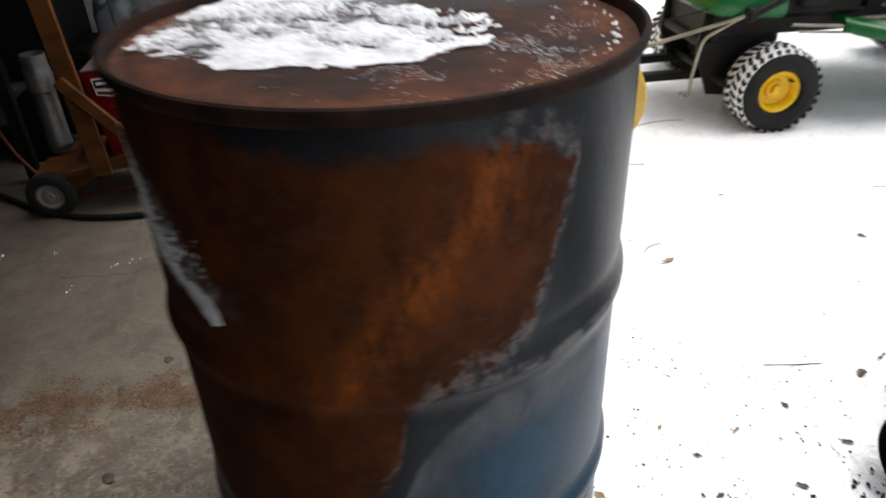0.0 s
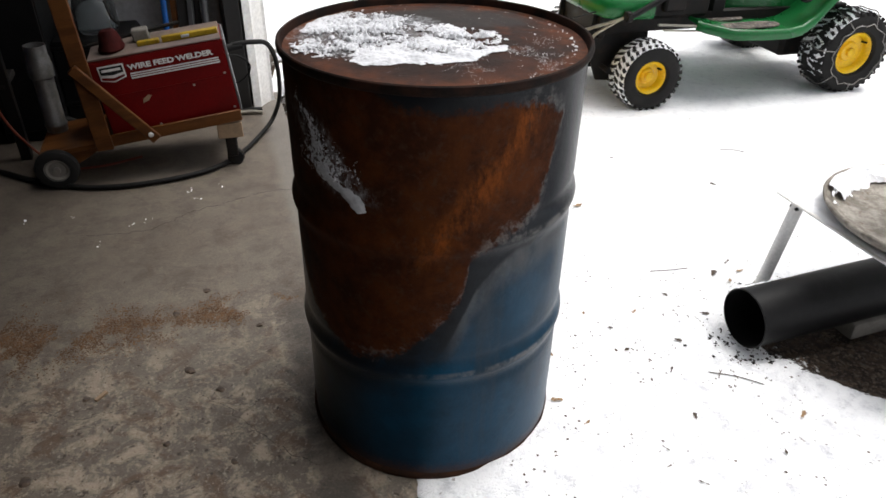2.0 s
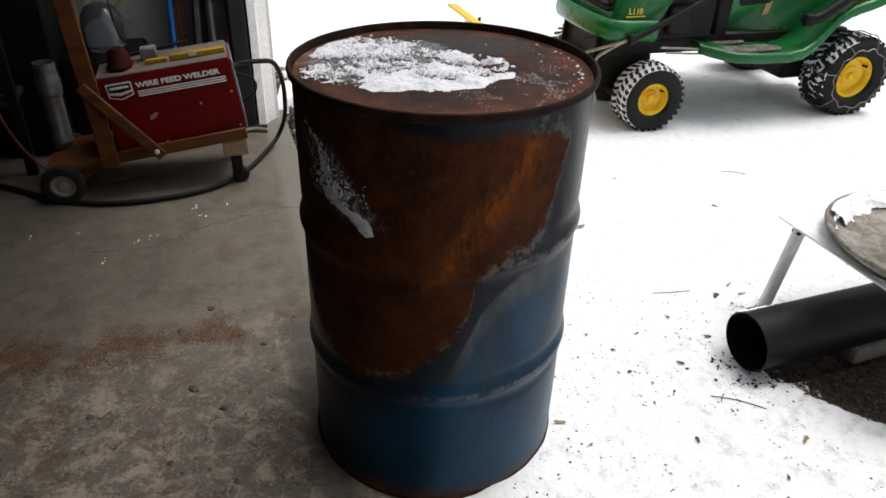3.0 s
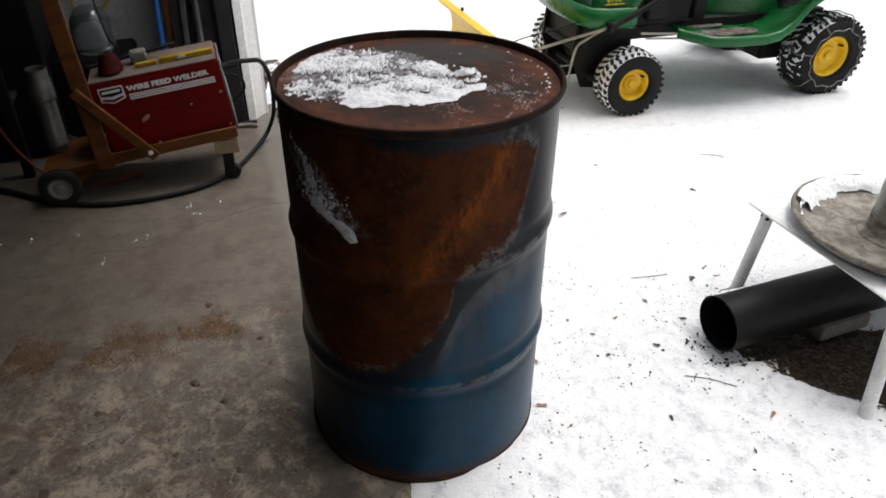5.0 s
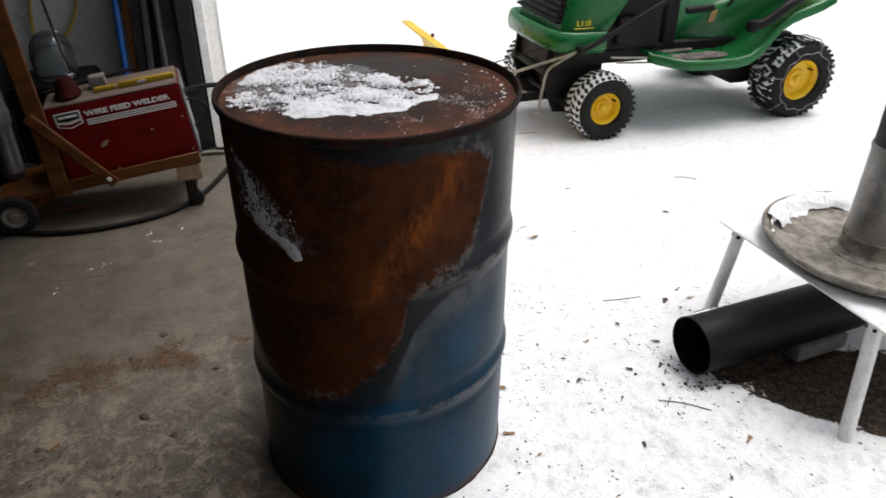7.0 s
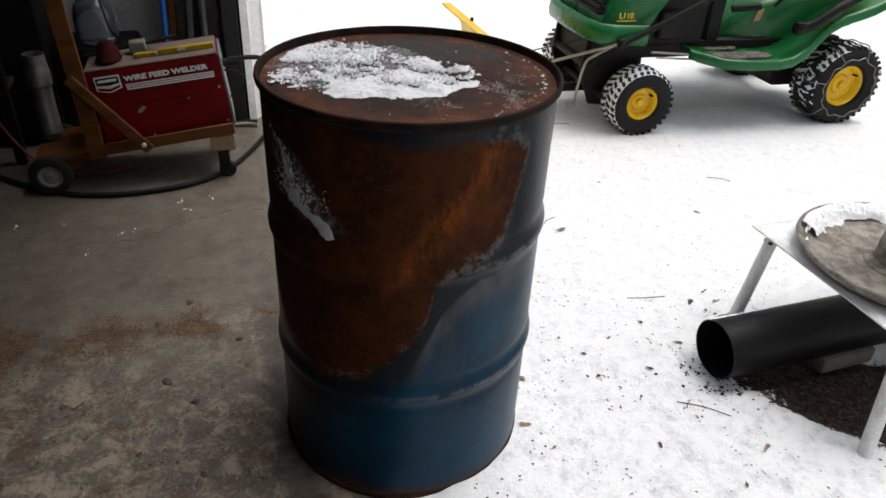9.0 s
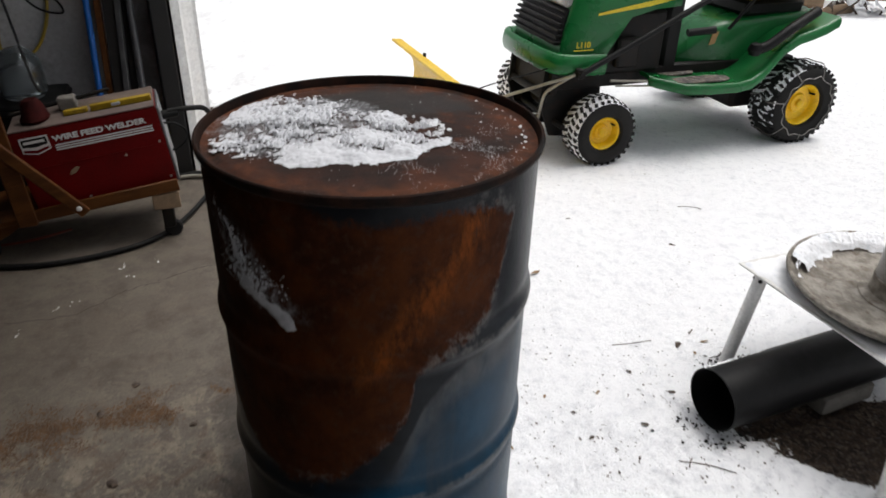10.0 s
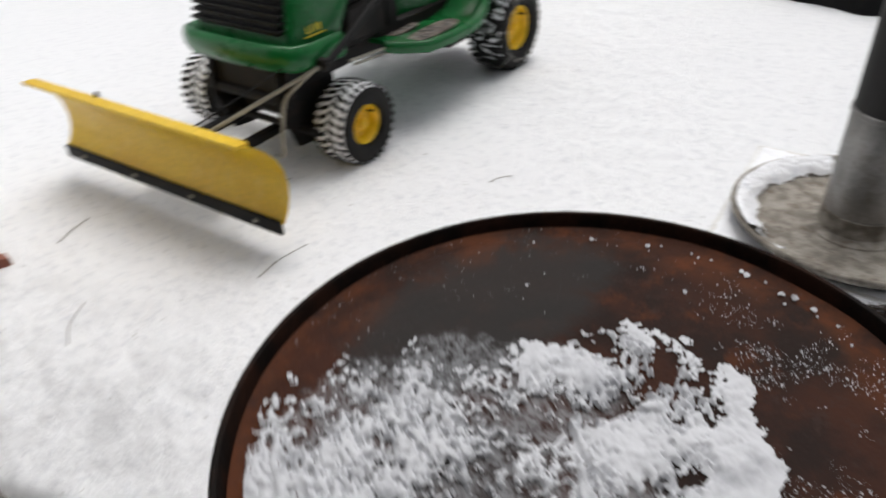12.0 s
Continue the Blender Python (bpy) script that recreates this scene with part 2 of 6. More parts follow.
    paint = k.mix(k.math("MULTIPLY", wedge, 0.85), paint, k.mix(k.step(n_big, 0.4, 0.65), (0.0075, 0.0085, 0.0105), (0.017, 0.019, 0.023)))
    paint = k.mix(k.math("MULTIPLY", scuff, 0.85), paint, (0.12, 0.116, 0.112))
    # grey bloom round the burnt lobe, and paler crests on the hoops
    bloom = k.math("MULTIPLY", k.step(k.math("MINIMUM", h, up), -0.035, -0.006), k.step(k.noise(55.0, 6.0, 0.75), 0.42, 0.62))
    paint = k.mix(k.math("MULTIPLY", k.math("MULTIPLY", bloom, k.step(a, at(-66), at(-52))), 0.8), paint, (0.1, 0.097, 0.095))
    level = k.math("SUBTRACT", z, k.math("MULTIPLY", x, 0.027))
    crest = k.math("MINIMUM", k.math("ABSOLUTE", k.math("SUBTRACT", level, 0.312)), k.math("ABSOLUTE", k.math("SUBTRACT", level, 0.614)))
    crest = k.math("MULTIPLY", k.step(crest, 0.009, 0.003), k.step(k.noise(20.0, 6.0, 0.7), 0.4, 0.6))
    paint = k.mix(k.math("MULTIPLY", k.math("MULTIPLY", crest, k.step(a, at(-112), at(-70))), 0.7), paint, (0.14, 0.135, 0.13))
    # rust with a raw orange streak
    r_n = k.noise(13.0, 8.0, 0.7)
    rust = k.mix(k.step(r_n, 0.36, 0.66), (0.026, 0.0072, 0.002), (0.066, 0.0175, 0.0032))
    rust = k.mix(k.math("MULTIPLY", k.step(k.noise(60.0, 4.0, 0.7), 0.5, 0.7), 0.5), rust, (0.05, 0.03, 0.02))
    line = k.math("SUBTRACT", k.math("MULTIPLY_ADD", k.math("SUBTRACT", z, 0.75), 0.381, at(-70)), a)
    hot = k.math("MULTIPLY", k.step(k.math("ABSOLUTE", k.math("ADD", line, k.math("MULTIPLY", wob, 0.6))), 0.036, 0.0), k.step(z, 0.5, 0.66))
    hot = k.math("MULTIPLY", hot, k.math("MULTIPLY", k.step(k.noise(30.0, 7.0, 0.78, stretch=(1.0, 1.0, 0.4)), 0.4, 0.66), 0.9))
    rust = k.mix(hot, rust, (0.19, 0.05, 0.007))
    edge = k.math("MULTIPLY", k.step(k.math("ABSOLUTE", h), 0.03, 0.0), k.step(k.noise(40.0, 5.0, 0.7), 0.45, 0.6))
    rust = k.mix(k.math("MULTIPLY", edge, 0.5), rust, (0.2, 0.19, 0.18))
    col = k.mix(rust_mask, paint, rust)
    # rime left round the streak of snow on the shell
    slant = k.math("ABSOLUTE", k.math("ADD", k.math("SUBTRACT", a, at(-119)), k.math("MULTIPLY", k.math("SUBTRACT", z, 0.68), 0.458)))
    rime = k.math("MULTIPLY", k.step(k.math("ADD", slant, wob), 0.04, 0.008), k.math("MULTIPLY", k.step(z, 0.68, 0.71), k.step(z, 0.87, 0.79)))
    rime = k.math("MULTIPLY", rime, k.step(k.noise(85.0, 7.0, 0.8, stretch=(1.0, 1.0, 0.6)), 0.42, 0.66))
    col = k.mix(k.math("MULTIPLY", rime, 0.75), col, (0.4, 0.4, 0.42))
    # rust on the swaged hoops and near the floor
    foot = k.math("MULTIPLY", k.step(k.math("ADD", z, fuzz), 0.06, 0.0), 0.9)
    col = k.mix(foot, col, (0.07, 0.03, 0.016))
    col = k.mix(0.3, col, k.ramp(n_fine, [(0.3, 0.4), (0.7, 1.0)]), "MULTIPLY")
    rough = k.math("MULTIPLY_ADD", rust_mask, 0.4, 0.33)
    k.put(k.b.inputs["Specular IOR Level"], k.math("MULTIPLY_ADD", rust_mask, -0.02, 0.1))
    return k.done(col, rough, 0.0, k.math("MULTIPLY_ADD", r_n, 0.6, n_fine), 0.0012, 0.5)


def lid_material():
    k = Net("rusted_drum_head")
    n1, n2, n3 = k.noise(9.0, 8.0, 0.65), k.noise(60.0, 5.0, 0.7), k.noise(220.0, 3.0, 0.7)
    col = k.mix(k.step(n1, 0.38, 0.64), (0.016, 0.0085, 0.0065), (0.043, 0.0145, 0.0075))
    col = k.mix(k.math("MULTIPLY", k.step(k.noise(17.0, 7.0, 0.7), 0.56, 0.7), 0.5), col, (0.11, 0.031, 0.009))
    col = k.mix(k.math("MULTIPLY", k.step(n2, 0.55, 0.68), 0.6), col, (0.035, 0.02, 0.016))
    # a greyed, scorched place at the back of the head
    x, y, z = k.xyz()
    d = k.math("ADD", k.math("POWER", k.math("DIVIDE", k.math("SUBTRACT", x, 0.03), 0.17), 2.0), k.math("POWER", k.math("DIVIDE", k.math("SUBTRACT", y, 0.165), 0.085), 2.0))
    d = k.math("ADD", d, k.math("MULTIPLY", k.math("SUBTRACT", n1, 0.5), 2.4))
    col = k.mix(k.math("MULTIPLY", k.step(d, 1.2, 0.6), 0.85), col, (0.026, 0.024, 0.023))
    fx = k.math("ADD", k.math("POWER", k.math("DIVIDE", k.math("ADD", x, 0.12), 0.17), 2.0), k.math("POWER", k.math("DIVIDE", k.math("SUBTRACT", y, 0.03), 0.16), 2.0))
    fx = k.math("ADD", fx, k.math("MULTIPLY", k.math("SUBTRACT", k.noise(22.0, 6.0, 0.7), 0.5), 1.4))
    film = k.math("MULTIPLY", k.step(fx, 1.0, 0.75), k.step(k.noise(170.0, 5.0, 0.8, stretch=(1.0, 0.55, 1.0)), 0.38, 0.62))
    col = k.mix(k.math("MULTIPLY", film, 0.6), col, (0.32, 0.33, 0.35))
    rim = k.math("MULTIPLY", k.step(k.math("ADD", k.math("MULTIPLY", x, x), k.math("MULTIPLY", y, y)), 0.045, 0.066), k.step(k.noise(13.0, 6.0, 0.7), 0.4, 0.62))
    col = k.mix(k.math("MULTIPLY", rim, 0.5), col, (0.12, 0.035, 0.01))
    sn = k.math("MULTIPLY", k.step(n3, 0.66, 0.72), k.step(k.noise(5.0, 3.0, 0.5), 0.5, 0.6))
    col = k.mix(k.math("MULTIPLY", sn, 0.7), col, (0.7, 0.7, 0.72))
    return k.done(col, 0.8, 0.0, k.math("ADD", n2, n3), 0.0012, 0.6, spec=0.18)


SNOW = snow_material("fresh_snow")
# thin icy snow, greyed further in colour for the shade at the drum
CRUST = snow_material("crusted_snow", (0.56, 0.57, 0.6), (0.34, 0.35, 0.38), relief=0.0025)
GROUND = ground_material()
CONCRETE = concrete_material()
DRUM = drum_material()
LID = lid_material()
RUSTY_FOOT = surf("rusted_foot_rim", (0.022, 0.012, 0.008), (0.06, 0.026, 0.014), 16.0, (0.65, 0.85), 0.0, 150.0, spec=0.1)
# rim rust toned nearly black, the shadow on it included in the colour
CHIME = surf("shade_toned_rusted_rim", (0.006, 0.0042, 0.0036), (0.024, 0.01, 0.006), 20.0, (0.6, 0.8), 0.0, 160.0, spec=0.1)
WHITE_TRIM = surf("white_painted_trim", (0.95, 0.95, 0.94), (0.92, 0.92, 0.91), 3.0, (0.4, 0.6), 0.0, 60.0, 0.0006, (0.5, 0.48, 0.45), 0.08)
GREY_WALL = surf("grey_panelled_wall", (0.68, 0.68, 0.68), (0.6, 0.6, 0.61), 2.0, (0.6, 0.8), 0.0, 50.0, 0.0006, (0.15, 0.14, 0.13), 0.5)
DARK_WALL = surf("low_bounce_dark_wall", (0.03, 0.026, 0.022), (0.02, 0.017, 0.015), 2.5, (0.7, 0.9), 0.0, 40.0)
TRACK = surf("black_door_track", (0.008, 0.008, 0.008), (0.015, 0.014, 0.014), 5.0, (0.4, 0.6), 0.0, 90.0)
CEILING = surf("bare_garage_ceiling", (0.07, 0.065, 0.06), (0.05, 0.045, 0.04), 1.5, (0.7, 0.9), 0.0, 40.0)


# ---- mesh helpers ----
def part(name, bm, material, parent=None, label="", m=None, smooth=True, angle=40):
    """Link a bmesh as one mesh object, under a thing or a part."""
    me = bpy.data.meshes.new(name)
    bmesh.ops.recalc_face_normals(bm, faces=bm.faces[:])
    bm.to_mesh(me)
    bm.free()
    me.materials.append(material)
    if smooth:
        me.shade_smooth()
        me.set_sharp_from_angle(angle=radians(angle))
    ob = new(name, me)
    ob.parent = parent
    if m is not None:
        ob.matrix_basis = m
    return tagged(ob, label=label)


def thing(name, m, label, category, group="", kind=""):
    return tagged(placed(new(name), m), label, category, group, kind)


def placed(ob, m):
    ob.matrix_basis = m
    return ob


def box(bm, lo, hi, bevel=0.004, m=None, segs=1):
    lo, hi = Vector(lo), Vector(hi)
    g = bmesh.ops.create_cube(bm, size=1.0, matrix=Matrix.Translation((lo + hi) / 2) @ Matrix.Diagonal((*(hi - lo), 1)))
    if bevel:
        es = list({e for v in g["verts"] for e in v.link_edges})
        r = bmesh.ops.bevel(bm, geom=es, offset=bevel, segments=segs, affect="EDGES", profile=0.5)
        vs = list({v for f in r["faces"] for v in f.verts} | {v for v in g["verts"] if v.is_valid})
    else:
        vs = g["verts"]
    if m is not None:
        bmesh.ops.transform(bm, matrix=m, verts=vs)
    return bm


def lathe(bm, profile, seg=48, m=None, close=False):
    """Spin (radius, height) pairs round z."""
    rings = []
    for r, z in profile:
        if r < 1e-6:
            rings.append([bm.verts.new((0, 0, z))])
        else:
            rings.append([bm.verts.new((r * math.cos(2 * math.pi * i / seg), r * math.sin(2 * math.pi * i / seg), z)) for i in range(seg)])
    pairs = list(zip(rings, rings[1:])) + ([(rings[-1], rings[0])] if close else [])
    for p, q in pairs:
        for i in range(seg):
            j = (i + 1) % seg
            f = [p[i % len(p)], p[j % len(p)], q[j % len(q)], q[i % len(q)]]
            f = [v for k, v in enumerate(f) if v not in f[:k]]
            if len(f) > 2:
                bm.faces.new(f)
    if m is not None:
        bmesh.ops.transform(bm, matrix=m, verts=[v for ring in rings for v in ring])
    return bm


def aim(a, b):
    """A frame at a whose z axis points to b."""
    a, b = Vector(a), Vector(b)
    return Matrix.Translation(a) @ (b - a).to_track_quat("Z", "Y").to_matrix().to_4x4()


def rod(bm, a, b, r, r2=None, seg=16):
    d = (Vector(b) - Vector(a)).length
    r2 = r if r2 is None else r2
    return lathe(bm, [(0, 0), (r, 0), (r2, d), (0, d)], seg, aim(a, b))


def pipe(bm, a, b, r, wall=0.003, seg=32):
    d = (Vector(b) - Vector(a)).length
    return lathe(bm, [(r, 0), (r, d), (r - wall, d), (r - wall, 0)], seg, aim(a, b), close=True)


def smooth_line(pts, per=6):
    pts = [Vector(p) for p in pts]
    q = [2 * pts[0] - pts[1]] + pts + [2 * pts[-1] - pts[-2]]
    res = []
    for a, b, c, d in zip(q, q[1:], q[2:], q[3:]):
        for i in range(per):
            t = i / per
            res.append(0.5 * (2 * b + (c - a) * t + (2 * a - 5 * b + 4 * c - d) * t * t + (3 * b - a - 3 * c + d) * t ** 3))
    return res + [pts[-1]]


def hose(bm, pts, r, seg=10, per=6):
    """A round cable swept along a smoothed line."""
    line = smooth_line(pts, per)
    rings, up = [], Vector((0.13, 0.21, 1.0)).normalized()
    for i, p in enumerate(line):
        d = (line[min(i + 1, len(line) - 1)] - line[max(i - 1, 0)]).normalized()
        s = d.cross(up)
        s = s.normalized() if s.length > 1e-4 else Vector((1, 0, 0))
        w = s.cross(d)
        up = w
        rings.append([bm.verts.new(p + r * (math.cos(2 * math.pi * k / seg) * s + math.sin(2 * math.pi * k / seg) * w)) for k in range(seg)])
    for a, b in zip(rings, rings[1:]):
        for k in range(seg):
            bm.faces.new((a[k], a[(k + 1) % seg], b[(k + 1) % seg], b[k]))
    bm.faces.new(rings[0][::-1])
    bm.faces.new(rings[-1])
    return bm


def prism(bm, outline, depth, m=None, bevel=0.0):
    """A flat outline in x and z, made solid along y by depth."""
    a = [bm.verts.new((x, 0, z)) for x, z in outline]
    b = [bm.verts.new((x, depth, z)) for x, z in outline]
    n = len(a)
    fs = [bm.faces.new(a), bm.faces.new(b[::-1])]
    for i in range(n):
        fs.append(bm.faces.new((a[i], b[i], b[(i + 1) % n], a[(i + 1) % n])))
    vs = a + b
    if bevel:
        r = bmesh.ops.bevel(bm, geom=list({e for f in fs for e in f.edges}), offset=bevel, segments=2, affect="EDGES")
        vs = list({v for f in r["faces"] for v in f.verts} | {v for v in vs if v.is_valid})
    if m is not None:
        bmesh.ops.transform(bm, matrix=m, verts=vs)
    return bm


def sheet(bm, point, nu, nv, keep=None):
    """A surface over the unit square; keep() may leave cells out."""
    g = [[bm.verts.new(point(i / nu, j / nv)) for j in range(nv + 1)] for i in range(nu + 1)]
    for i in range(nu):
        for j in range(nv):
            if keep is None or keep((i + 0.5) / nu, (j + 0.5) / nv):
                bm.faces.new((g[i][j], g[i + 1][j], g[i + 1][j + 1], g[i][j + 1]))
    loose = [v for v in bm.verts if not v.link_faces]
    if loose:
        bmesh.ops.delete(bm, geom=loose, context="VERTS")
    return bm


def fbm(x, y, z=0.0, octaves=4):
    return noise.fractal(Vector((x, y, z)), 1.0, 2.0, octaves)


def smoothstep(lo, hi, v):
    t = min(max((v - lo) / (hi - lo), 0.0), 1.0)
    return t * t * (3 - 2 * t)


GARAGE = pose(0, 0, 0, 0, 0, 17.9)
TRACTOR = pose(1.038, 1.983, -0.022, 0, 0, 15.7)

# ---- structure ----
def ground_height(x, y):
    """Snow outside the slab, dipping under it; a little lower on the drive."""
    gx = 0.9516 * x + 0.3074 * y
    edge = -0.128 + 0.05 * fbm(x * 6, y * 6, 3.3) + 0.014 * fbm(x * 30, y * 30, 1.7) + 0.02 * smoothstep(0.4, 1.5, y)
    h = 0.006 * fbm(x * 3.1, y * 3.1) + 0.004 * fbm(x * 14, y * 14, 7.0) + 0.004
    d = ((0.93 * (x - 1.42) - 0.36 * (y - 0.1)) / 0.5) ** 2 + ((0.36 * (x - 1.42) + 0.93 * (y - 0.1)) / 0.21) ** 2
    h -= 0.02 * smoothstep(1.2, 0.8, d)
    gy = 0.9516 * y - 0.3074 * x
    h -= 0.02 * smoothstep(0.1, 0.07, abs(gy + 0.075)) * smoothstep(0.82, 0.88, gx)
    lift = 0.012 * smoothstep(0.12, 0.0, math.hypot(x, y) - 0.3) * smoothstep(-0.1, 0.05, gx)
    return -0.09 + (h + lift + 0.09) * smoothstep(edge - 0.03, edge + 0.03, gx)


def spread(n, near, far):
    """Grid lines, close together in the middle and far apart at the ends."""
    mid = [near[0] + (near[1] - near[0]) * i / n for i in range(n + 1)]
    out = [far * (k / 14) ** 3.2 for k in range(1, 15)]
    return [near[0] - v for v in reversed(out)] + mid + [near[1] + v for v in out]


def build_ground():
    xs, ys = spread(230, (-1.2, 3.4), 420.0), spread(230, (-1.0, 3.6), 420.0)
    verts, nx, ny = [], len(xs), len(ys)
    for x in xs:
        for y in ys:
            inside = -1.3 < x < 3.5 and -1.1 < y < 3.7
            gx = 0.9516 * x + 0.3074 * y
            verts.append((x, y, ground_height(x, y) if inside else (0.002 if gx > 0 else -0.09)))
    faces = [(i * ny + j, (i + 1) * ny + j, (i + 1) * ny + j + 1, i * ny + j + 1) for i in range(nx - 1) for j in range(ny - 1)]
    me = bpy.data.meshes.new("ground")
    me.from_pydata(verts, [], faces)
    me.materials.append(GROUND)
    me.shade_smooth()
    tagged(new("ground", me), "trodden white snow with leaf litter and bare earth", "ground", kind="structure")


build_ground()


def wall(name, lo, hi, material, label, bevel=0.0):
    return tagged(part(name, box(bmesh.new(), lo, hi, bevel), material, None, label, GARAGE, smooth=False), category=name.split("_")[0], kind="structure")


wall("floor", (-6.0, -4.0, -0.12), (-0.115, 2.6, 0.0), CONCRETE, "stained grey concrete garage slab with a worn edge", 0.004)
wall("wall_north", (-6.0, 2.42, 0.0), (-0.32, 2.56, 2.6), GREY_WALL, "grey panelled garage side wall")
# unseen walls, toned very dark so that little light bounces indoors
wall("wall_west", (-6.14, -4.0, 0.0), (-6.0, 2.56, 2.6), DARK_WALL, "garage back wall, kept dark to bounce little light")
wall("wall_south", (-6.0, -4.14, 0.0), (-0.15, -4.0, 2.6), DARK_WALL, "garage side wall, kept dark to bounce little light")
# unseen header, hung low and behind the jamb to shape the light indoors
wall("wall_east_header", (-0.42, -4.0, 1.85), (-0.34, 2.42, 2.6), WHITE_TRIM, "unseen white header, set low to cut the light indoors")
wall("ceiling", (-6.0, -4.0, 2.6), (-0.3, 2.56, 2.72), CEILING, "bare plasterboard garage ceiling")
# unseen wall, added to keep light off the floor and the drum front
wall("wall_east_return", (-0.3, -4.0, 0.0), (-0.16, -1.75, 2.6), DARK_WALL, "unseen dark wall added to narrow the light from the opening")
# the outer face of the house goes on past the door opening
wall("wall_east", (-0.3, 2.6, -0.05), (-0.18, 6.5, 2.72), WHITE_TRIM, "white outer garage wall beside the drive")


def door_jamb():
    # splayed casing, its face turned towards the drive
    plan = [(-0.25, 2.10), (-0.215, 2.112), (-0.205, 2.13), (-0.16, 2.185), (-0.145, 2.19), (-0.145, 2.6), (-0.25, 2.6)]
    bm = bmesh.new()
    low, high = [bm.verts.new((x, y, 0.0)) for x, y in plan], [bm.verts.new((x, y, 2.3)) for x, y in plan]
    bm.faces.new(low[::-1])
    bm.faces.new(high)
    for k in range(len(plan)):
        q = (k + 1) % len(plan)
        bm.faces.new((low[k], low[q], high[q], high[k]))
    bmesh.ops.recalc_face_normals(bm, faces=bm.faces[:])
    tagged(part("trim", bm, WHITE_TRIM, None, "white door jamb at the garage opening", GARAGE, smooth=False), category="door jamb", kind="structure")
    bm = box(bmesh.new(), (-0.338, 2.15, 0.0), (-0.2505, 2.6, 2.15), 0.003)
    box(bm, (-0.332, 2.085, 0.0), (-0.262, 2.15, 2.15), 0.003)
    tagged(part("trim", bm, TRACK, None, "black door track beside the jamb", GARAGE, smooth=False), category="door track", kind="structure")


door_jamb()


# ---- the drum ----
H_DRUM, R_DRUM = 0.921, 0.2932


def drum():
    d = thing("oil_drum", pose(0, 0, 0), "steel oil drum, blue paint burnt to brown rust, dusted with snow", "oil drum")
    r, prof = R_DRUM, []
    for i in range(150):
        z = 0.012 + (H_DRUM - 0.024) * i / 149
        bulge = 0.0
        for c in (0.31, 0.612):
            t = (z - c) / 0.015
            bulge += 0.0075 * math.exp(-t * t)
            bulge -= 0.002 * (math.exp(-((z - c - 0.034) / 0.012) ** 2) + math.exp(-((z - c + 0.034) / 0.012) ** 2))
        prof.append((r + bulge, z))
    bm = lathe(bmesh.new(), prof, 144)
    # shallow dents and the sprung, out-of-true shell
    for v in bm.verts:
        a = math.atan2(v.co.y, v.co.x)
        s = 1 + 0.003 * fbm(math.cos(a) * 2.2, math.sin(a) * 2.2, v.co.z * 3.0) * smoothstep(0.0, 0.1, v.co.z) * smoothstep(H_DRUM, H_DRUM - 0.1, v.co.z)
        v.co.x *= s
        v.co.y *= s
        # the rolled hoops sit a little out of level
        v.co.z += 0.027 * v.co.x * smoothstep(0.0, 0.2, v.co.z) * smoothstep(H_DRUM, H_DRUM - 0.2, v.co.z)
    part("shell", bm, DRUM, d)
    for name, z0, flip in (("top_chime", H_DRUM, -1), ("bottom_chime", 0.0, 1)):
        ring = [(0.2862, 0.022), (0.2925, 0.019), (0.2965, 0.014), (0.2975, 0.008), (0.2962, 0.002), (0.2935, 0.0), (0.2905, 0.001), (0.2885, 0.006), (0.2865, 0.024)]
        part(name, lathe(bmesh.new(), [(a * (1.016 if flip < 0 else 1.003), z0 + flip * b) for a, b in ring], 144, close=True), CHIME if flip < 0 else RUSTY_FOOT, d, "dark rusted rolled rim")
    h = H_DRUM - 0.016

    def head(u, v):
        a, q = 2 * math.pi * u, v * 0.2905
        x, y = q * math.cos(a), q * math.sin(a)
        return x, y, h + 0.0035 * (1 - v * v) + 0.0018 * fbm(x * 9, y * 9, 2.0) - 0.004 * math.exp(-((v - 0.96) / 0.025) ** 2)
    bm = sheet(bmesh.new(), head, 96, 40)
    bmesh.ops.remove_doubles(bm, verts=bm.verts[:], dist=1e-5)
    part("head", bm, LID, d, "rust-brown drum head")
    part("bottom_head", lathe(bmesh.new(), [(0, 0.02), (0.287, 0.02)], 48), CHIME, d)


drum()


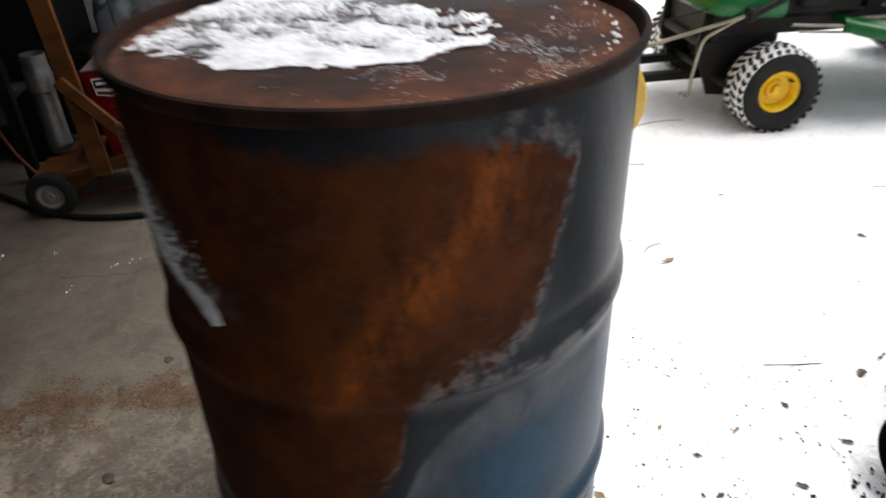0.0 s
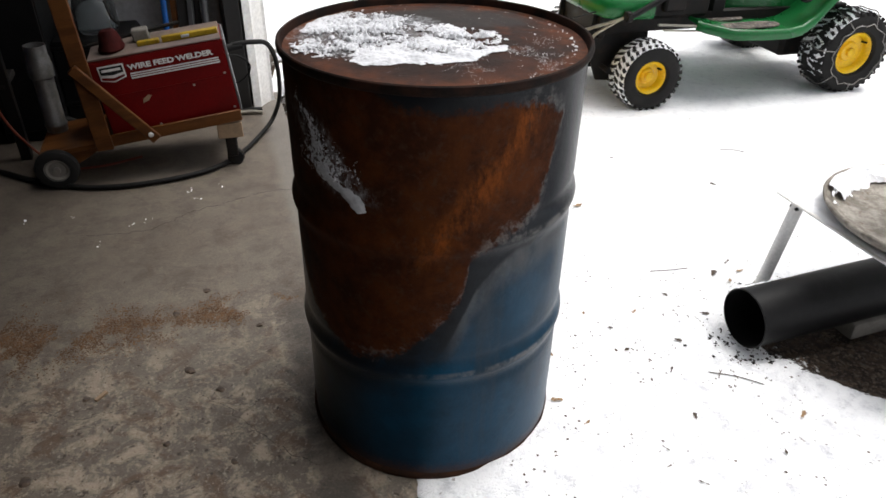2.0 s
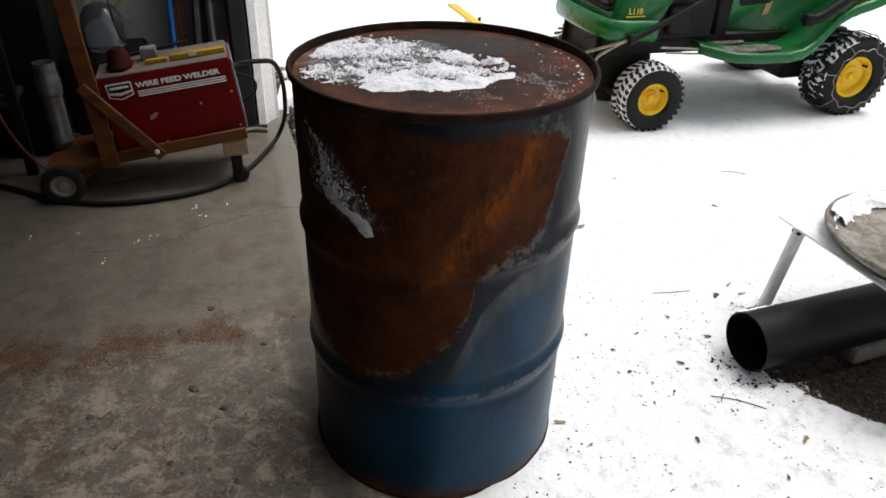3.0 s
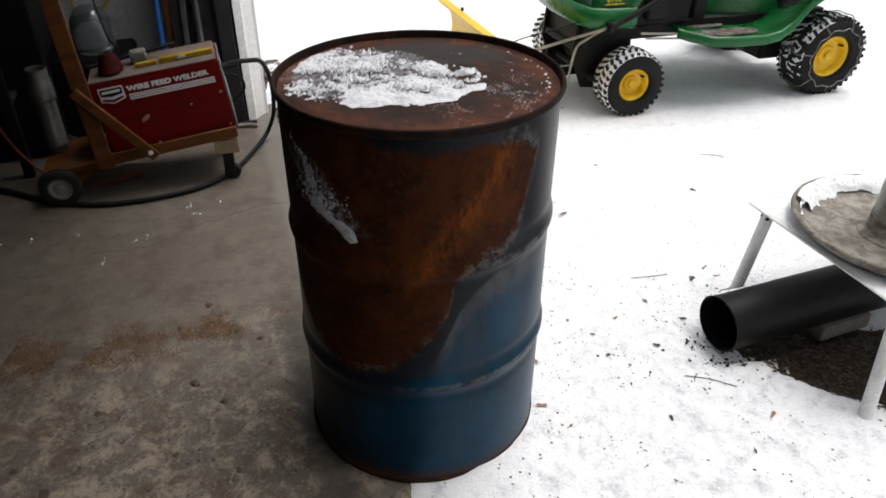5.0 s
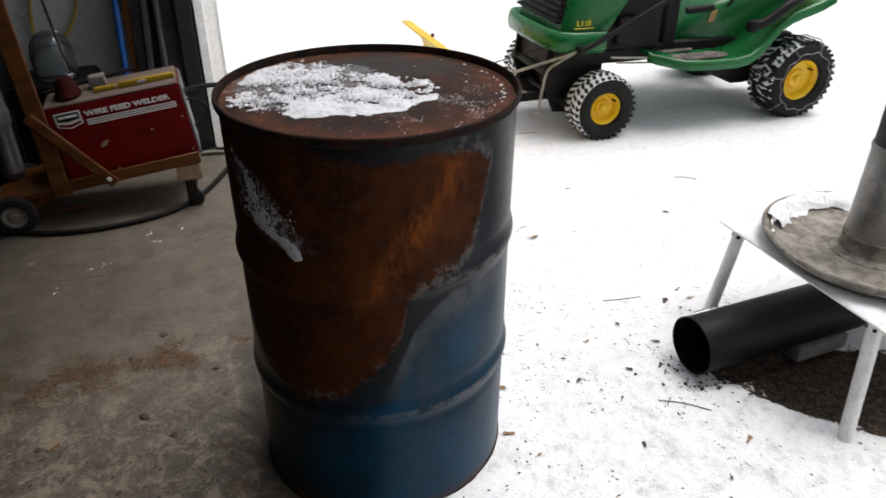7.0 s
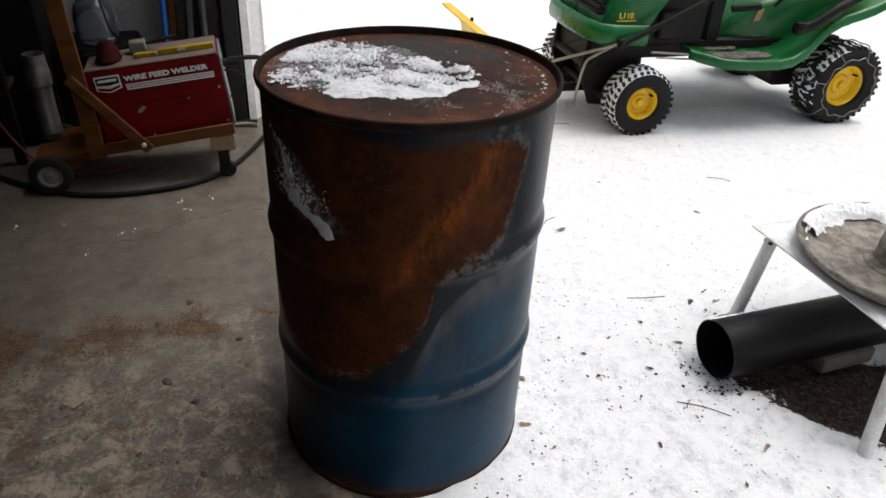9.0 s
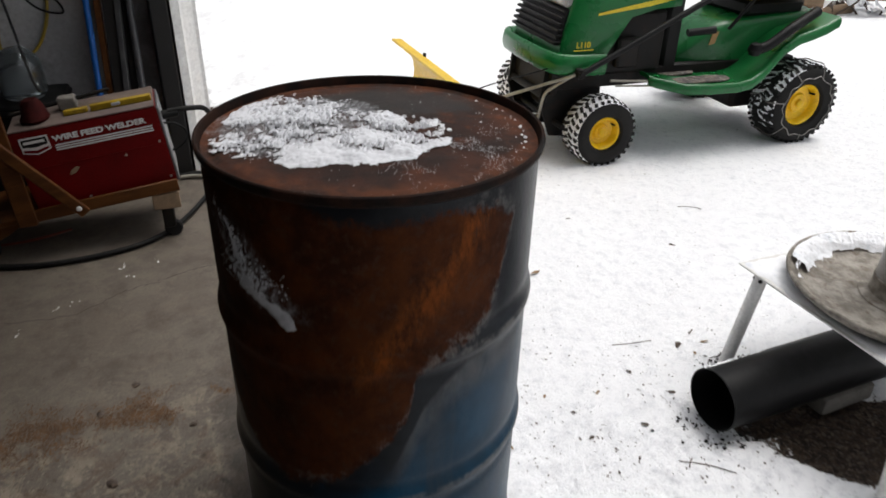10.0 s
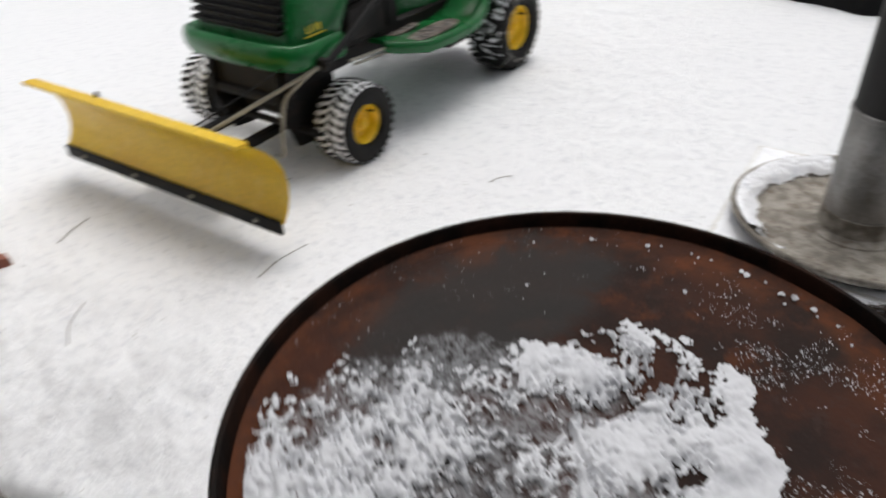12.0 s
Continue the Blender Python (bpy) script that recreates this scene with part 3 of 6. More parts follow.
def snow_on_head():
    """A crusted, holed patch of snow, thick along its near edge."""
    n, size = 330, 0.56
    h0 = H_DRUM - 0.0155

    def cover(x, y):
        e = min(((x + 0.145) / 0.128) ** 2 + ((y - 0.07) / 0.14) ** 2, ((x + 0.09) / 0.185) ** 2 + ((y + 0.055) / 0.11) ** 2,
                ((x - 0.025) / 0.115) ** 2 + ((y + 0.02) / 0.122) ** 2)
        p, q = 0.83 * x - 0.56 * y + 0.71, 0.56 * x + 0.83 * y + 0.33
        m = 1.0 - e + 0.26 * fbm(p * 17, q * 17, 1.37) + 0.16 * fbm(p * 70, q * 70, 3.61)
        worn = 0.0
        for wx, wy, sx, sy, deep in ((-0.13, 0.13, 0.1, 0.065, 0.75), (-0.16, 0.0, 0.09, 0.065, 1.0), (-0.2, -0.1, 0.055, 0.035, 1.0), (-0.02, 0.022, 0.028, 0.016, 1.3), (0.02, -0.006, 0.03, 0.018, 1.3),
                                     (0.08, -0.012, 0.028, 0.042, 1.2), (-0.01, -0.085, 0.04, 0.02, 0.6), (0.085, 0.07, 0.03, 0.03, 0.8), (-0.08, -0.05, 0.09, 0.05, 0.4), (-0.03, 0.05, 0.08, 0.03, 0.3), (0.04, -0.06, 0.04, 0.025, 0.4), (-0.26, 0.01, 0.05, 0.018, 1.2)):
            worn += deep * math.exp(-((x - wx) / sx) ** 2 - ((y - wy) / sy) ** 2)
        return m - worn * max(0.85 + 1.3 * fbm(p * 38, q * 38, 5.29, 3) + 1.25 * fbm(p * 150, q * 150, 5.83, 3), 0.0)

    def point(u, v):
        x, y = (u - 0.5) * size, (v - 0.5) * size
        t = 0.0075 * smoothstep(0.0, 0.7, cover(x, y)) * (0.8 + 0.35 * fbm(x * 40, y * 40, 9.0)) + 0.0014 + 0.0008 * fbm(x * 150, y * 150, 2.0)
        return x, y, h0 + 0.0035 * (1 - (x * x + y * y) / 0.08) + t

    def keep(u, v):
        x, y = (u - 0.5) * size, (v - 0.5) * size
        return x * x + y * y < 0.277 ** 2 and cover(x, y) > 0.05
    ob = part("snow_patch", sheet(bmesh.new(), point, n, n, keep), CRUST, None, "crusted white snow patch on the rusty drum head")
    tagged(ob, category="snow", kind="stuff")


snow_on_head()


def crumbs(name, label, spots, material, seed, low=0.0015, high=0.006, category="snow"):
    """Loose lumps at spots (x, y, z), each a rough little crystal, in one mesh."""
    rnd = random.Random(seed)
    verts, faces = [], []
    for x, y, z in spots:
        r = low + (high - low) * rnd.random() ** 3
        base = len(verts)
        for k in range(5):
            a = 2 * math.pi * k / 5 + rnd.random()
            q = r * (0.7 + 0.6 * rnd.random())
            verts.append((x + q * math.cos(a), y + q * math.sin(a), z + r * 0.1 * rnd.random()))
        for k in range(5):
            a = 2 * math.pi * k / 5 + rnd.random()
            q = r * (0.4 + 0.4 * rnd.random())
            verts.append((x + q * math.cos(a), y + q * math.sin(a), z + r * (0.4 + 0.4 * rnd.random())))
        for k in range(5):
            faces.append((base + k, base + (k + 1) % 5, base + 5 + (k + 1) % 5, base + 5 + k))
        faces.append(tuple(base + 5 + k for k in range(5)))
    me = bpy.data.meshes.new(name)
    me.from_pydata(verts, [], faces)
    me.materials.append(material)
    me.shade_smooth()
    return tagged(new(name, me), label, category, kind="stuff")


def head_crumbs():
    rnd = random.Random(4)
    spots = []
    h = H_DRUM - 0.014
    while len(spots) < 2800:
        x, y = rnd.gauss(0.13, 0.09), rnd.gauss(-0.09, 0.085)
        if math.hypot(x, y) < 0.28 and fbm(x * 12, y * 12, 6.3) + 0.7 * fbm(x * 45, y * 45, 2.7) > 0.02:
            spots.append((x, y, h))
    big = [(0.196, 0.045), (0.15, 0.21), (0.2, 0.17), (0.235, 0.12), (0.255, 0.07), (0.265, 0.02), (0.262, -0.02), (0.255, -0.06), (0.24, -0.1), (0.09, 0.16), (0.25, -0.03)]
    crumbs("snow_crumbs", "fine snow crumbs scattered over the drum head", spots, CRUST, 5, 0.0002, 0.0011)
    crumbs("snow_lumps", "small snow lumps along the drum rim", [(x, y, h) for x, y in big] + [(0.268 * math.cos(a), 0.268 * math.sin(a), h) for a in (0.42, 0.3, 0.22, 0.1, 0.0, -0.12, -0.2, -0.3)], CRUST, 6, 0.0018, 0.0044)


head_crumbs()


def snow_on_side():
    """Wind-driven snow stuck to the shell in a ragged slanting streak."""
    def cover(a, z):
        t = (z - 0.676) / 0.175
        c = float(np.interp(t, (0.0, 0.15, 0.27, 0.5, 0.72, 1.0), (-116, -121.5, -129, -133, -136, -145))) + 1.2 * math.sin(t * 17)
        wide = float(np.interp(t, (-0.05, 0.0, 0.15, 0.3, 0.5, 0.72, 1.0, 1.06), (0.2, 3.0, 5.5, 10.5, 11.0, 7.0, 3.0, 0.3)))
        m = 1.0 - abs(a - c) / max(wide, 0.3) + 0.5 * fbm(a * 0.16, z * 24, 2.0)
        return m - 0.9 * (t < -0.04) - 0.4 * smoothstep(0.3, 0.8, t) - smoothstep(0.1, 0.4, t) * (1.1 * fbm(a * 0.9, z * 150, 8.31, 5) + 0.7 * fbm(a * 2.6, z * 420, 4.17, 4) + 0.3)

    def point(u, v):
        a, z = -156 + 46 * u, 0.66 + 0.21 * v
        r = R_DRUM + 0.0012 + 0.0022 * smoothstep(0.05, 0.8, cover(a, z)) * (0.8 + 0.4 * fbm(a * 0.5, z * 100, 4.0))
        z2 = z
        for c in (0.612,):
            r += 0.011 * math.exp(-((z - c) / 0.015) ** 2)
        return r * math.cos(radians(a)), r * math.sin(radians(a)), z2
    ob = part("snow_streak", sheet(bmesh.new(), point, 230, 210, lambda u, v: cover(-156 + 46 * u, 0.66 + 0.21 * v) > 0.08), CRUST, None,
              "thin streak of snow stuck to the rusty drum side")
    tagged(ob, category="snow", kind="stuff")


snow_on_side()


# ---- more materials ----
GREEN = surf("green_tractor_paint", (0.0048, 0.12, 0.0264), (0.006, 0.144, 0.0324), 4.0, (0.22, 0.34), 0.0, 90.0, 0.0002, (0.02, 0.06, 0.025), 0.25, spec=0.4)
YELLOW = surf("yellow_rim_paint", (0.9, 0.6, 0.0072), (0.9, 0.528, 0.0072), 9.0, (0.3, 0.45), 0.0, 90.0, 0.0002, (0.5, 0.32, 0.03), 0.2)
PLOW_YELLOW = surf("scraped_yellow_blade", (0.85, 0.56, 0.015), (0.8, 0.5, 0.012), 6.0, (0.28, 0.45), 0.0, 70.0, 0.0003, (0.85, 0.66, 0.2), 0.2)
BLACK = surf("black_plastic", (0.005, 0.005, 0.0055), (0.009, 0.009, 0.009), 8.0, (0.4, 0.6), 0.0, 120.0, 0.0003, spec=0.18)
BLACK_IRON = surf("dirty_black_iron", (0.004, 0.004, 0.004), (0.011, 0.009, 0.008), 12.0, (0.5, 0.75), 0.0, 120.0, 0.0005, (0.03, 0.016, 0.01), 0.4, spec=0.25)
RUBBER = surf("black_tyre_rubber", (0.009, 0.0085, 0.0085), (0.018, 0.017, 0.016), 10.0, (0.65, 0.85), 0.0, 140.0, 0.0006, spec=0.25)
STEEL = surf("bare_steel", (0.42, 0.4, 0.34), (0.3, 0.28, 0.24), 14.0, (0.35, 0.55), 0.6, 140.0, 0.0003)
CHAIN = surf("grey_tyre_chain", (0.3, 0.29, 0.28), (0.16, 0.15, 0.14), 30.0, (0.4, 0.6), 0.7, 140.0, 0.0003)
LENS = surf("clear_headlight_lens", (0.5, 0.5, 0.5), (0.32, 0.32, 0.33), 30.0, (0.08, 0.2), 0.0, 60.0, 0.0004)
DECAL = surf("yellow_decal", (0.75, 0.6, 0.02), (0.7, 0.55, 0.02), 8.0, (0.4, 0.5), 0.0, 90.0, 0.0001)
PAD = surf("worn_foot_grip", (0.03, 0.028, 0.026), (0.2, 0.16, 0.13), 26.0, (0.6, 0.85), 0.0, 130.0, 0.001, (0.5, 0.49, 0.48), 0.6)
TAG = surf("tan_warning_tag", (0.5, 0.3, 0.13), (0.42, 0.25, 0.1), 12.0, (0.4, 0.6), 0.0, 90.0, 0.0001)
GALV = surf("dull_galvanised_steel", (0.34, 0.33, 0.32), (0.23, 0.225, 0.22), 11.0, (0.32, 0.5), 0.75, 120.0, 0.0004, (0.13, 0.11, 0.09), 0.5)
PAN = surf("weathered_zinc_pan", (0.36, 0.33, 0.285), (0.17, 0.15, 0.125), 26.0, (0.6, 0.85), 0.0, 90.0, 0.004, (0.1, 0.066, 0.042), 0.7)
SOOT = surf("sooty_black_pipe", (0.008, 0.0075, 0.0075), (0.022, 0.02, 0.019), 7.0, (0.55, 0.75), 0.0, 120.0, 0.0004)
STOVE_BLACK = surf("satin_black_stovepipe", (0.006, 0.006, 0.0065), (0.009, 0.009, 0.0095), 9.0, (0.34, 0.48), 0.0, 110.0, 0.0003, (0.05, 0.05, 0.05), 0.1, spec=0.15)
WHITE_STEEL = surf("chipped_white_enamel", (0.86, 0.86, 0.85), (0.78, 0.77, 0.75), 9.0, (0.3, 0.5), 0.0, 120.0, 0.0004, (0.3, 0.25, 0.21), 0.3)
BLOCK = surf("grey_concrete_block", (0.2, 0.185, 0.165), (0.13, 0.12, 0.105), 11.0, (0.8, 0.95), 0.0, 110.0, 0.0015)
TERRA = surf("terracotta_splash_block", (0.3, 0.1, 0.06), (0.22, 0.075, 0.045), 12.0, (0.6, 0.8), 0.0, 100.0, 0.0006)
TWIG = surf("dead_brown_twig", (0.045, 0.032, 0.024), (0.1, 0.07, 0.05), 30.0, (0.7, 0.9), 0.0, 160.0)
LEAF = surf("curled_dead_leaf", (0.3, 0.19, 0.09), (0.17, 0.1, 0.055), 40.0, (0.6, 0.85), 0.0, 200.0, 0.0004)

SIDE = pose(0, 0, 0, 90, 0, 0)  # turns a lathe's axis towards the near side


# ---- the garden tractor ----
def tyre(radius, width, rim, lugs, seed):
    """Carcass with moulded tread lugs."""
    h = width / 2
    bm = lathe(bmesh.new(), [(rim, h * 0.72), (rim + 0.012, h * 0.92), (rim + (radius - rim) * 0.5, h), (radius - 0.022, h * 0.93), (radius - 0.006, h * 0.72), (radius, h * 0.3),
                             (radius, -h * 0.3), (radius - 0.006, -h * 0.72), (radius - 0.022, -h * 0.93), (rim + (radius - rim) * 0.5, -h), (rim + 0.012, -h * 0.92), (rim, -h * 0.72)], 56, SIDE, close=True)
    return bm


def tread(radius, width, lugs):
    h, bm, e = width / 2, bmesh.new(), 0.0035
    for i in range(lugs):
        for side in (-1, 1):
            for row, (y0, y1) in enumerate(((0.03, 0.52), (0.46, 0.93))):
                a = 360.0 * (i + 0.5 * (side > 0) + 0.27 * row) / lugs
                drop = 0.0 if row == 0 else 0.0065
                lo, hi = (radius - 0.012 - drop, h * y0, -0.0078), (radius + e - drop, h * y1, 0.0078)
                box(bm, lo, hi, 0.0, pose(0, 0, 0, 0, a, 0) @ pose(0, 0, 0, side * 23, 0, 0) @ Matrix.Diagonal((1, side, 1, 1)))
    return bm


def rim_disc(r, depth):
    return lathe(bmesh.new(), [(r + 0.004, depth), (r - 0.004, depth + 0.004), (r - 0.012, depth - 0.003), (r - 0.02, depth - 0.035), (r * 0.5, depth - 0.04), (r * 0.42, depth - 0.028), (r * 0.3, depth - 0.026), (0, depth - 0.026)], 48, SIDE)


def tread_snow(radius, width, seed, fill):
    """Packed snow left between the lugs."""
    h = width / 2 * 0.9

    def point(u, v):
        a, y = 2 * math.pi * u, (v - 0.5) * 2 * h
        r = radius + 0.0012 - 0.013 * abs(2 * v - 1) ** 4 + 0.0034 * fbm(math.cos(a) * 26, math.sin(a) * 26, v * 11 + seed + 0.3)
        return r * math.cos(a), y, r * math.sin(a)

    def keep(u, v):
        a = 2 * math.pi * u
        return fbm(math.cos(a) * 7, math.sin(a) * 7, v * 4 + seed) + 0.3 * math.sin(a) - 0.3 * math.cos(a) > -0.05 - fill
    return sheet(bmesh.new(), point, 220, 22, keep)


def wheel(parent, name, x, y, z, radius, width, rim, lugs, seed, fill, chained=False):
    w = part(name, tyre(radius, width, rim, lugs, seed), RUBBER, parent, "black rubber tyre packed with snow", pose(x, y, z))
    tagged(part("tread", tread(radius, width, lugs), RUBBER, w), kind="stuff")
    part("rim", rim_disc(rim, width * 0.36), YELLOW, w, "yellow steel rim")
    part("hub_cap", lathe(bmesh.new(), [(0, width * 0.36 - 0.004), (0.016, width * 0.36 - 0.006), (0.022, width * 0.36 - 0.012), (0.022, width * 0.36 - 0.03)], 24, SIDE), YELLOW, w)
    part("valve", rod(bmesh.new(), (rim * 0.6, -width * 0.2, rim * 0.45), (rim * 0.62, -width * 0.36, rim * 0.47), 0.005, seg=8), BLACK, w)
    part("packed_snow", tread_snow(radius, width, seed, fill), SNOW, w, "white packed snow in the tread")["kind"] = "stuff"
    if chained:
        bm = bmesh.new()
        for k in range(7):
            a = 2 * math.pi * (k + 0.3) / 7
            pts = []
            for t in range(9):
                s = t / 8 * 2 - 1
                r = radius + 0.014 - 0.07 * max(abs(s) - 0.7, 0) / 0.3
                pts.append((r * math.cos(a + 0.05 * math.sin(t)), s * width * 0.53, r * math.sin(a + 0.05 * math.sin(t))))
            hose(bm, pts, 0.0032, 6, 2)
        for s in (-1, 1):
            rr = radius - 0.055
            hose(bm, [(rr * (1 + 0.06 * math.sin(k * 2.4)) * math.cos(2 * math.pi * k / 28), s * width * 0.54, rr * (1 + 0.06 * math.sin(k * 2.4)) * math.sin(2 * math.pi * k / 28)) for k in range(29)], 0.0028, 6, 2)
        part("snow_chain", bm, CHAIN, w, "grey steel tyre chain")
    return w


def loft(bm, rings, close_ends=True):
    """Skin a row of closed rings of equal length."""
    vs = [[bm.verts.new(p) for p in ring] for ring in rings]
    n = len(vs[0])
    for a, b in zip(vs, vs[1:]):
        for i in range(n):
            bm.faces.new((a[i], a[(i + 1) % n], b[(i + 1) % n], b[i]))
    if close_ends:
        bm.faces.new(vs[0][::-1])
        bm.faces.new(vs[-1])
    return bm


def lettering(name, text, size, material, parent, m, depth=0.0008, bold=0.0):
    cu = bpy.data.curves.new(name, "FONT")
    cu.body, cu.size, cu.extrude, cu.offset = text, size, depth, bold
    tmp = new("lettering_source", cu)
    dg = bpy.context.evaluated_depsgraph_get()
    me = bpy.data.meshes.new_from_object(tmp.evaluated_get(dg))
    bpy.data.objects.remove(tmp)
    me.materials.clear()
    me.materials.append(material)
    ob = new(name, me)
    ob.parent = parent
    ob.matrix_basis = m
    return ob


def tractor():
    t = thing("garden_tractor", TRACTOR, "green lawn tractor with yellow rims standing on snow", "tractor")
    wheel(t, "front_wheel", 0.0, 0.07, 0.183, 0.163, 0.17, 0.08, 30, 1.0, 0.24)
    wheel(t, "front_wheel", 0.0, 0.87, 0.183, 0.163, 0.17, 0.08, 30, 5.0, 0.24)
    wheel(t, "rear_wheel", 1.16, 0.07, 0.23, 0.208, 0.2, 0.107, 36, 9.0, -0.36, True)
    wheel(t, "rear_wheel", 1.16, 0.87, 0.23, 0.208, 0.2, 0.107, 36, 13.0, -0.36, True)

    # bonnet: rounded sections from nose to dash
    def ring(x, y0, y1, z0, z1, r):
        pts = []
        for cy, cz, a0 in ((y0 + r, z1 - r, 180), (y1 - r, z1 - r, 90), ):
            for k in range(7):
                a = radians(a0 - 15 * k)
                pts.append((x, cy + r * math.cos(a), cz + r * math.sin(a)))
        return pts + [(x, y1, z0), (x, y0, z0)]

    hood = loft(bmesh.new(), [ring(-0.185, 0.135, 0.525, 0.52, 0.82, 0.05), ring(-0.165, 0.118, 0.542, 0.5, 0.85, 0.07), ring(-0.08, 0.105, 0.555, 0.468, 0.885, 0.08),
                              ring(0.0, 0.1, 0.56, 0.485, 0.91, 0.09), ring(0.05, 0.1, 0.56, 0.59, 0.92, 0.09), ring(0.12, 0.1, 0.56, 0.7, 0.92, 0.09), ring(0.24, 0.098, 0.562, 0.73, 0.945, 0.09), ring(0.38, 0.1, 0.56, 0.74, 0.96, 0.09)])
    for v in hood.verts:  # the nose leans back
        v.co.x += (0.3 * max(v.co.z - 0.56, 0.0) - 0.04) * smoothstep(0.1, -0.1, v.co.x)
    part("bonnet", hood, GREEN, t, "glossy green bonnet", angle=50)
    grille = box(bmesh.new(), (-0.24, 0.15, 0.575), (-0.09, 0.51, 0.735), 0.008)
    for v in grille.verts:
        v.co.x += 0.3 * max(v.co.z - 0.56, 0.0)
    gr = part("grille", grille, BLACK, t, "black slatted grille")
    for k in range(6):
        z = 0.588 + 0.027 * k
        part("slat", box(bmesh.new(), (-0.255 + 0.3 * (z - 0.56), 0.14, z), (-0.2, 0.52, z + 0.013), 0.003), BLACK, gr)
    for y0, y1 in ((0.15, 0.31), (0.35, 0.51)):
        part("headlight", box(bmesh.new(), (-0.198, y0, 0.742), (-0.09, y1, 0.8), 0.012), LENS, t, "clear plastic headlight")
    # bumper wraps round the nose
    bp = []
    for a, (x, y) in enumerate(((0.0, 0.085), (-0.16, 0.075), (-0.24, 0.1), (-0.28, 0.17), (-0.3, 0.33), (-0.28, 0.49), (-0.24, 0.56), (-0.16, 0.585), (0.0, 0.575))):
        bp.append((x, y))
    rings = []
    for i, (x, y) in enumerate(bp):
        zc = 0.52 - 0.025 * abs(i - 4) / 4
        nx, ny = (Vector((x - 0.05, (y - 0.33) * 1.3)).normalized())
        rings.append([(x + 0.024 * math.cos(q) * nx, y + 0.024 * math.cos(q) * ny, zc + 0.05 * math.sin(q)) for q in [2 * math.pi * k / 12 for k in range(12)]])
    part("bumper", loft(bmesh.new(), rings), GREEN, t, "rounded green bumper", angle=60)
    part("side_stripe", prism(bmesh.new(), [(-0.06, 0.715), (0.2, 0.745), (0.34, 0.772), (0.34, 0.79), (0.1, 0.752), (-0.06, 0.725)], 0.003, pose(0, 0.0955, 0)), DECAL, t, "yellow stripe decal")
    lettering("model_letters", "L110", 0.037, DECAL, t, pose(-0.155, 0.0985, 0.575, 90, 0, 0), bold=0.0012)
    part("decal_bar", box(bmesh.new(), (-0.165, 0.0955, 0.561), (-0.065, 0.1, 0.566), 0), DECAL, t)
    # engine, frame and axle
    eng = box(bmesh.new(), (0.0, 0.14, 0.42), (0.36, 0.52, 0.72), 0.02)
    box(eng, (0.08, 0.11, 0.46), (0.2, 0.15, 0.6), 0.012)
    part("engine", eng, BLACK_IRON, t, "black engine")
    fr = box(bmesh.new(), (-0.2, 0.16, 0.36), (1.2, 0.2, 0.44), 0.004)
    box(fr, (-0.2, 0.46, 0.36), (1.2, 0.5, 0.44), 0.004)
    box(fr, (-0.235, 0.15, 0.34), (-0.195, 0.51, 0.5), 0.006)
    box(fr, (-0.16, 0.2, 0.2), (0.1, 0.46, 0.36), 0.03)
    for y in (0.17, 0.47):
        prism(fr, [(-0.25, 0.5), (-0.27, 0.3), (-0.2, 0.13), (-0.1, 0.12), (0.0, 0.25), (0.05, 0.4)], 0.012, pose(0, y, 0))
    rod(fr, (-0.18, 0.1, 0.2), (-0.18, 0.56, 0.2), 0.014)
    rod(fr, (-0.24, 0.14, 0.33), (-0.24, 0.52, 0.33), 0.02)
    box(fr, (0.9, 0.2, 0.16), (1.3, 0.46, 0.4), 0.02)
    part("frame", fr, BLACK_IRON, t, "grimy black steel frame")
    ax = rod(bmesh.new(), (0, 0.08, 0.19), (0, 0.74, 0.19), 0.022)
    part("axle", ax, BLACK_IRON, t)
    part("tie_rod", rod(bmesh.new(), (0.05, 0.12, 0.17), (0.05, 0.56, 0.17), 0.008), BLACK_IRON, t)
    part("rear_axle", rod(bmesh.new(), (1.16, 0.1, 0.232), (1.16, 0.72, 0.232), 0.03), BLACK_IRON, t)
    link = rod(bmesh.new(), (0.05, 0.1, 0.41), (0.42, 0.1, 0.38), 0.006)
    part("steering_link", rod(link, (0.1, 0.12, 0.375), (0.4, 0.1, 0.36), 0.005), STEEL, t)

    # foot deck and rear wings in one pressing
    prof = [(0.26, 0.425), (0.3, 0.412), (0.4, 0.4), (0.55, 0.392), (0.7, 0.39), (0.78, 0.402), (0.85, 0.44), (0.9, 0.49), (0.96, 0.55), (1.04, 0.595), (1.13, 0.618), (1.2, 0.64), (1.25, 0.665), (1.265, 0.67)]

    def near(x):
        return -0.035 + 0.12 * smoothstep(0.42, 0.25, x) + 0.03 * smoothstep(0.75, 1.0, x)
    bm = bmesh.new()
    rings = []
    for x, z in prof:
        y0 = near(x)
        rings.append([(x, y0 + 0.02, z), (x, y0 + 0.006, z - 0.007), (x, y0, z - 0.022), (x, y0 + 0.004, z - 0.05), (x, y0 + 0.014, z - 0.05), (x, y0 + 0.02, z - 0.02),
                      (x, 0.66 - y0 - 0.02, z - 0.02), (x, 0.66 - y0, z - 0.05), (x, 0.66 - y0, z - 0.02), (x, 0.66 - y0 - 0.02, z)])
    part("footrest_deck", loft(bm, rings), GREEN, t, "green footrest and wing pressing", angle=60)
    hump = loft(bmesh.new(), [ring(0.52, 0.24, 0.42, 0.38, 0.46, 0.03), ring(0.64, 0.19, 0.47, 0.38, 0.6, 0.05), ring(0.8, 0.17, 0.49, 0.38, 0.645, 0.05), ring(1.24, 0.16, 0.5, 0.5, 0.68, 0.04)])
    part("seat_pan", hump, GREEN, t, "green seat pan")
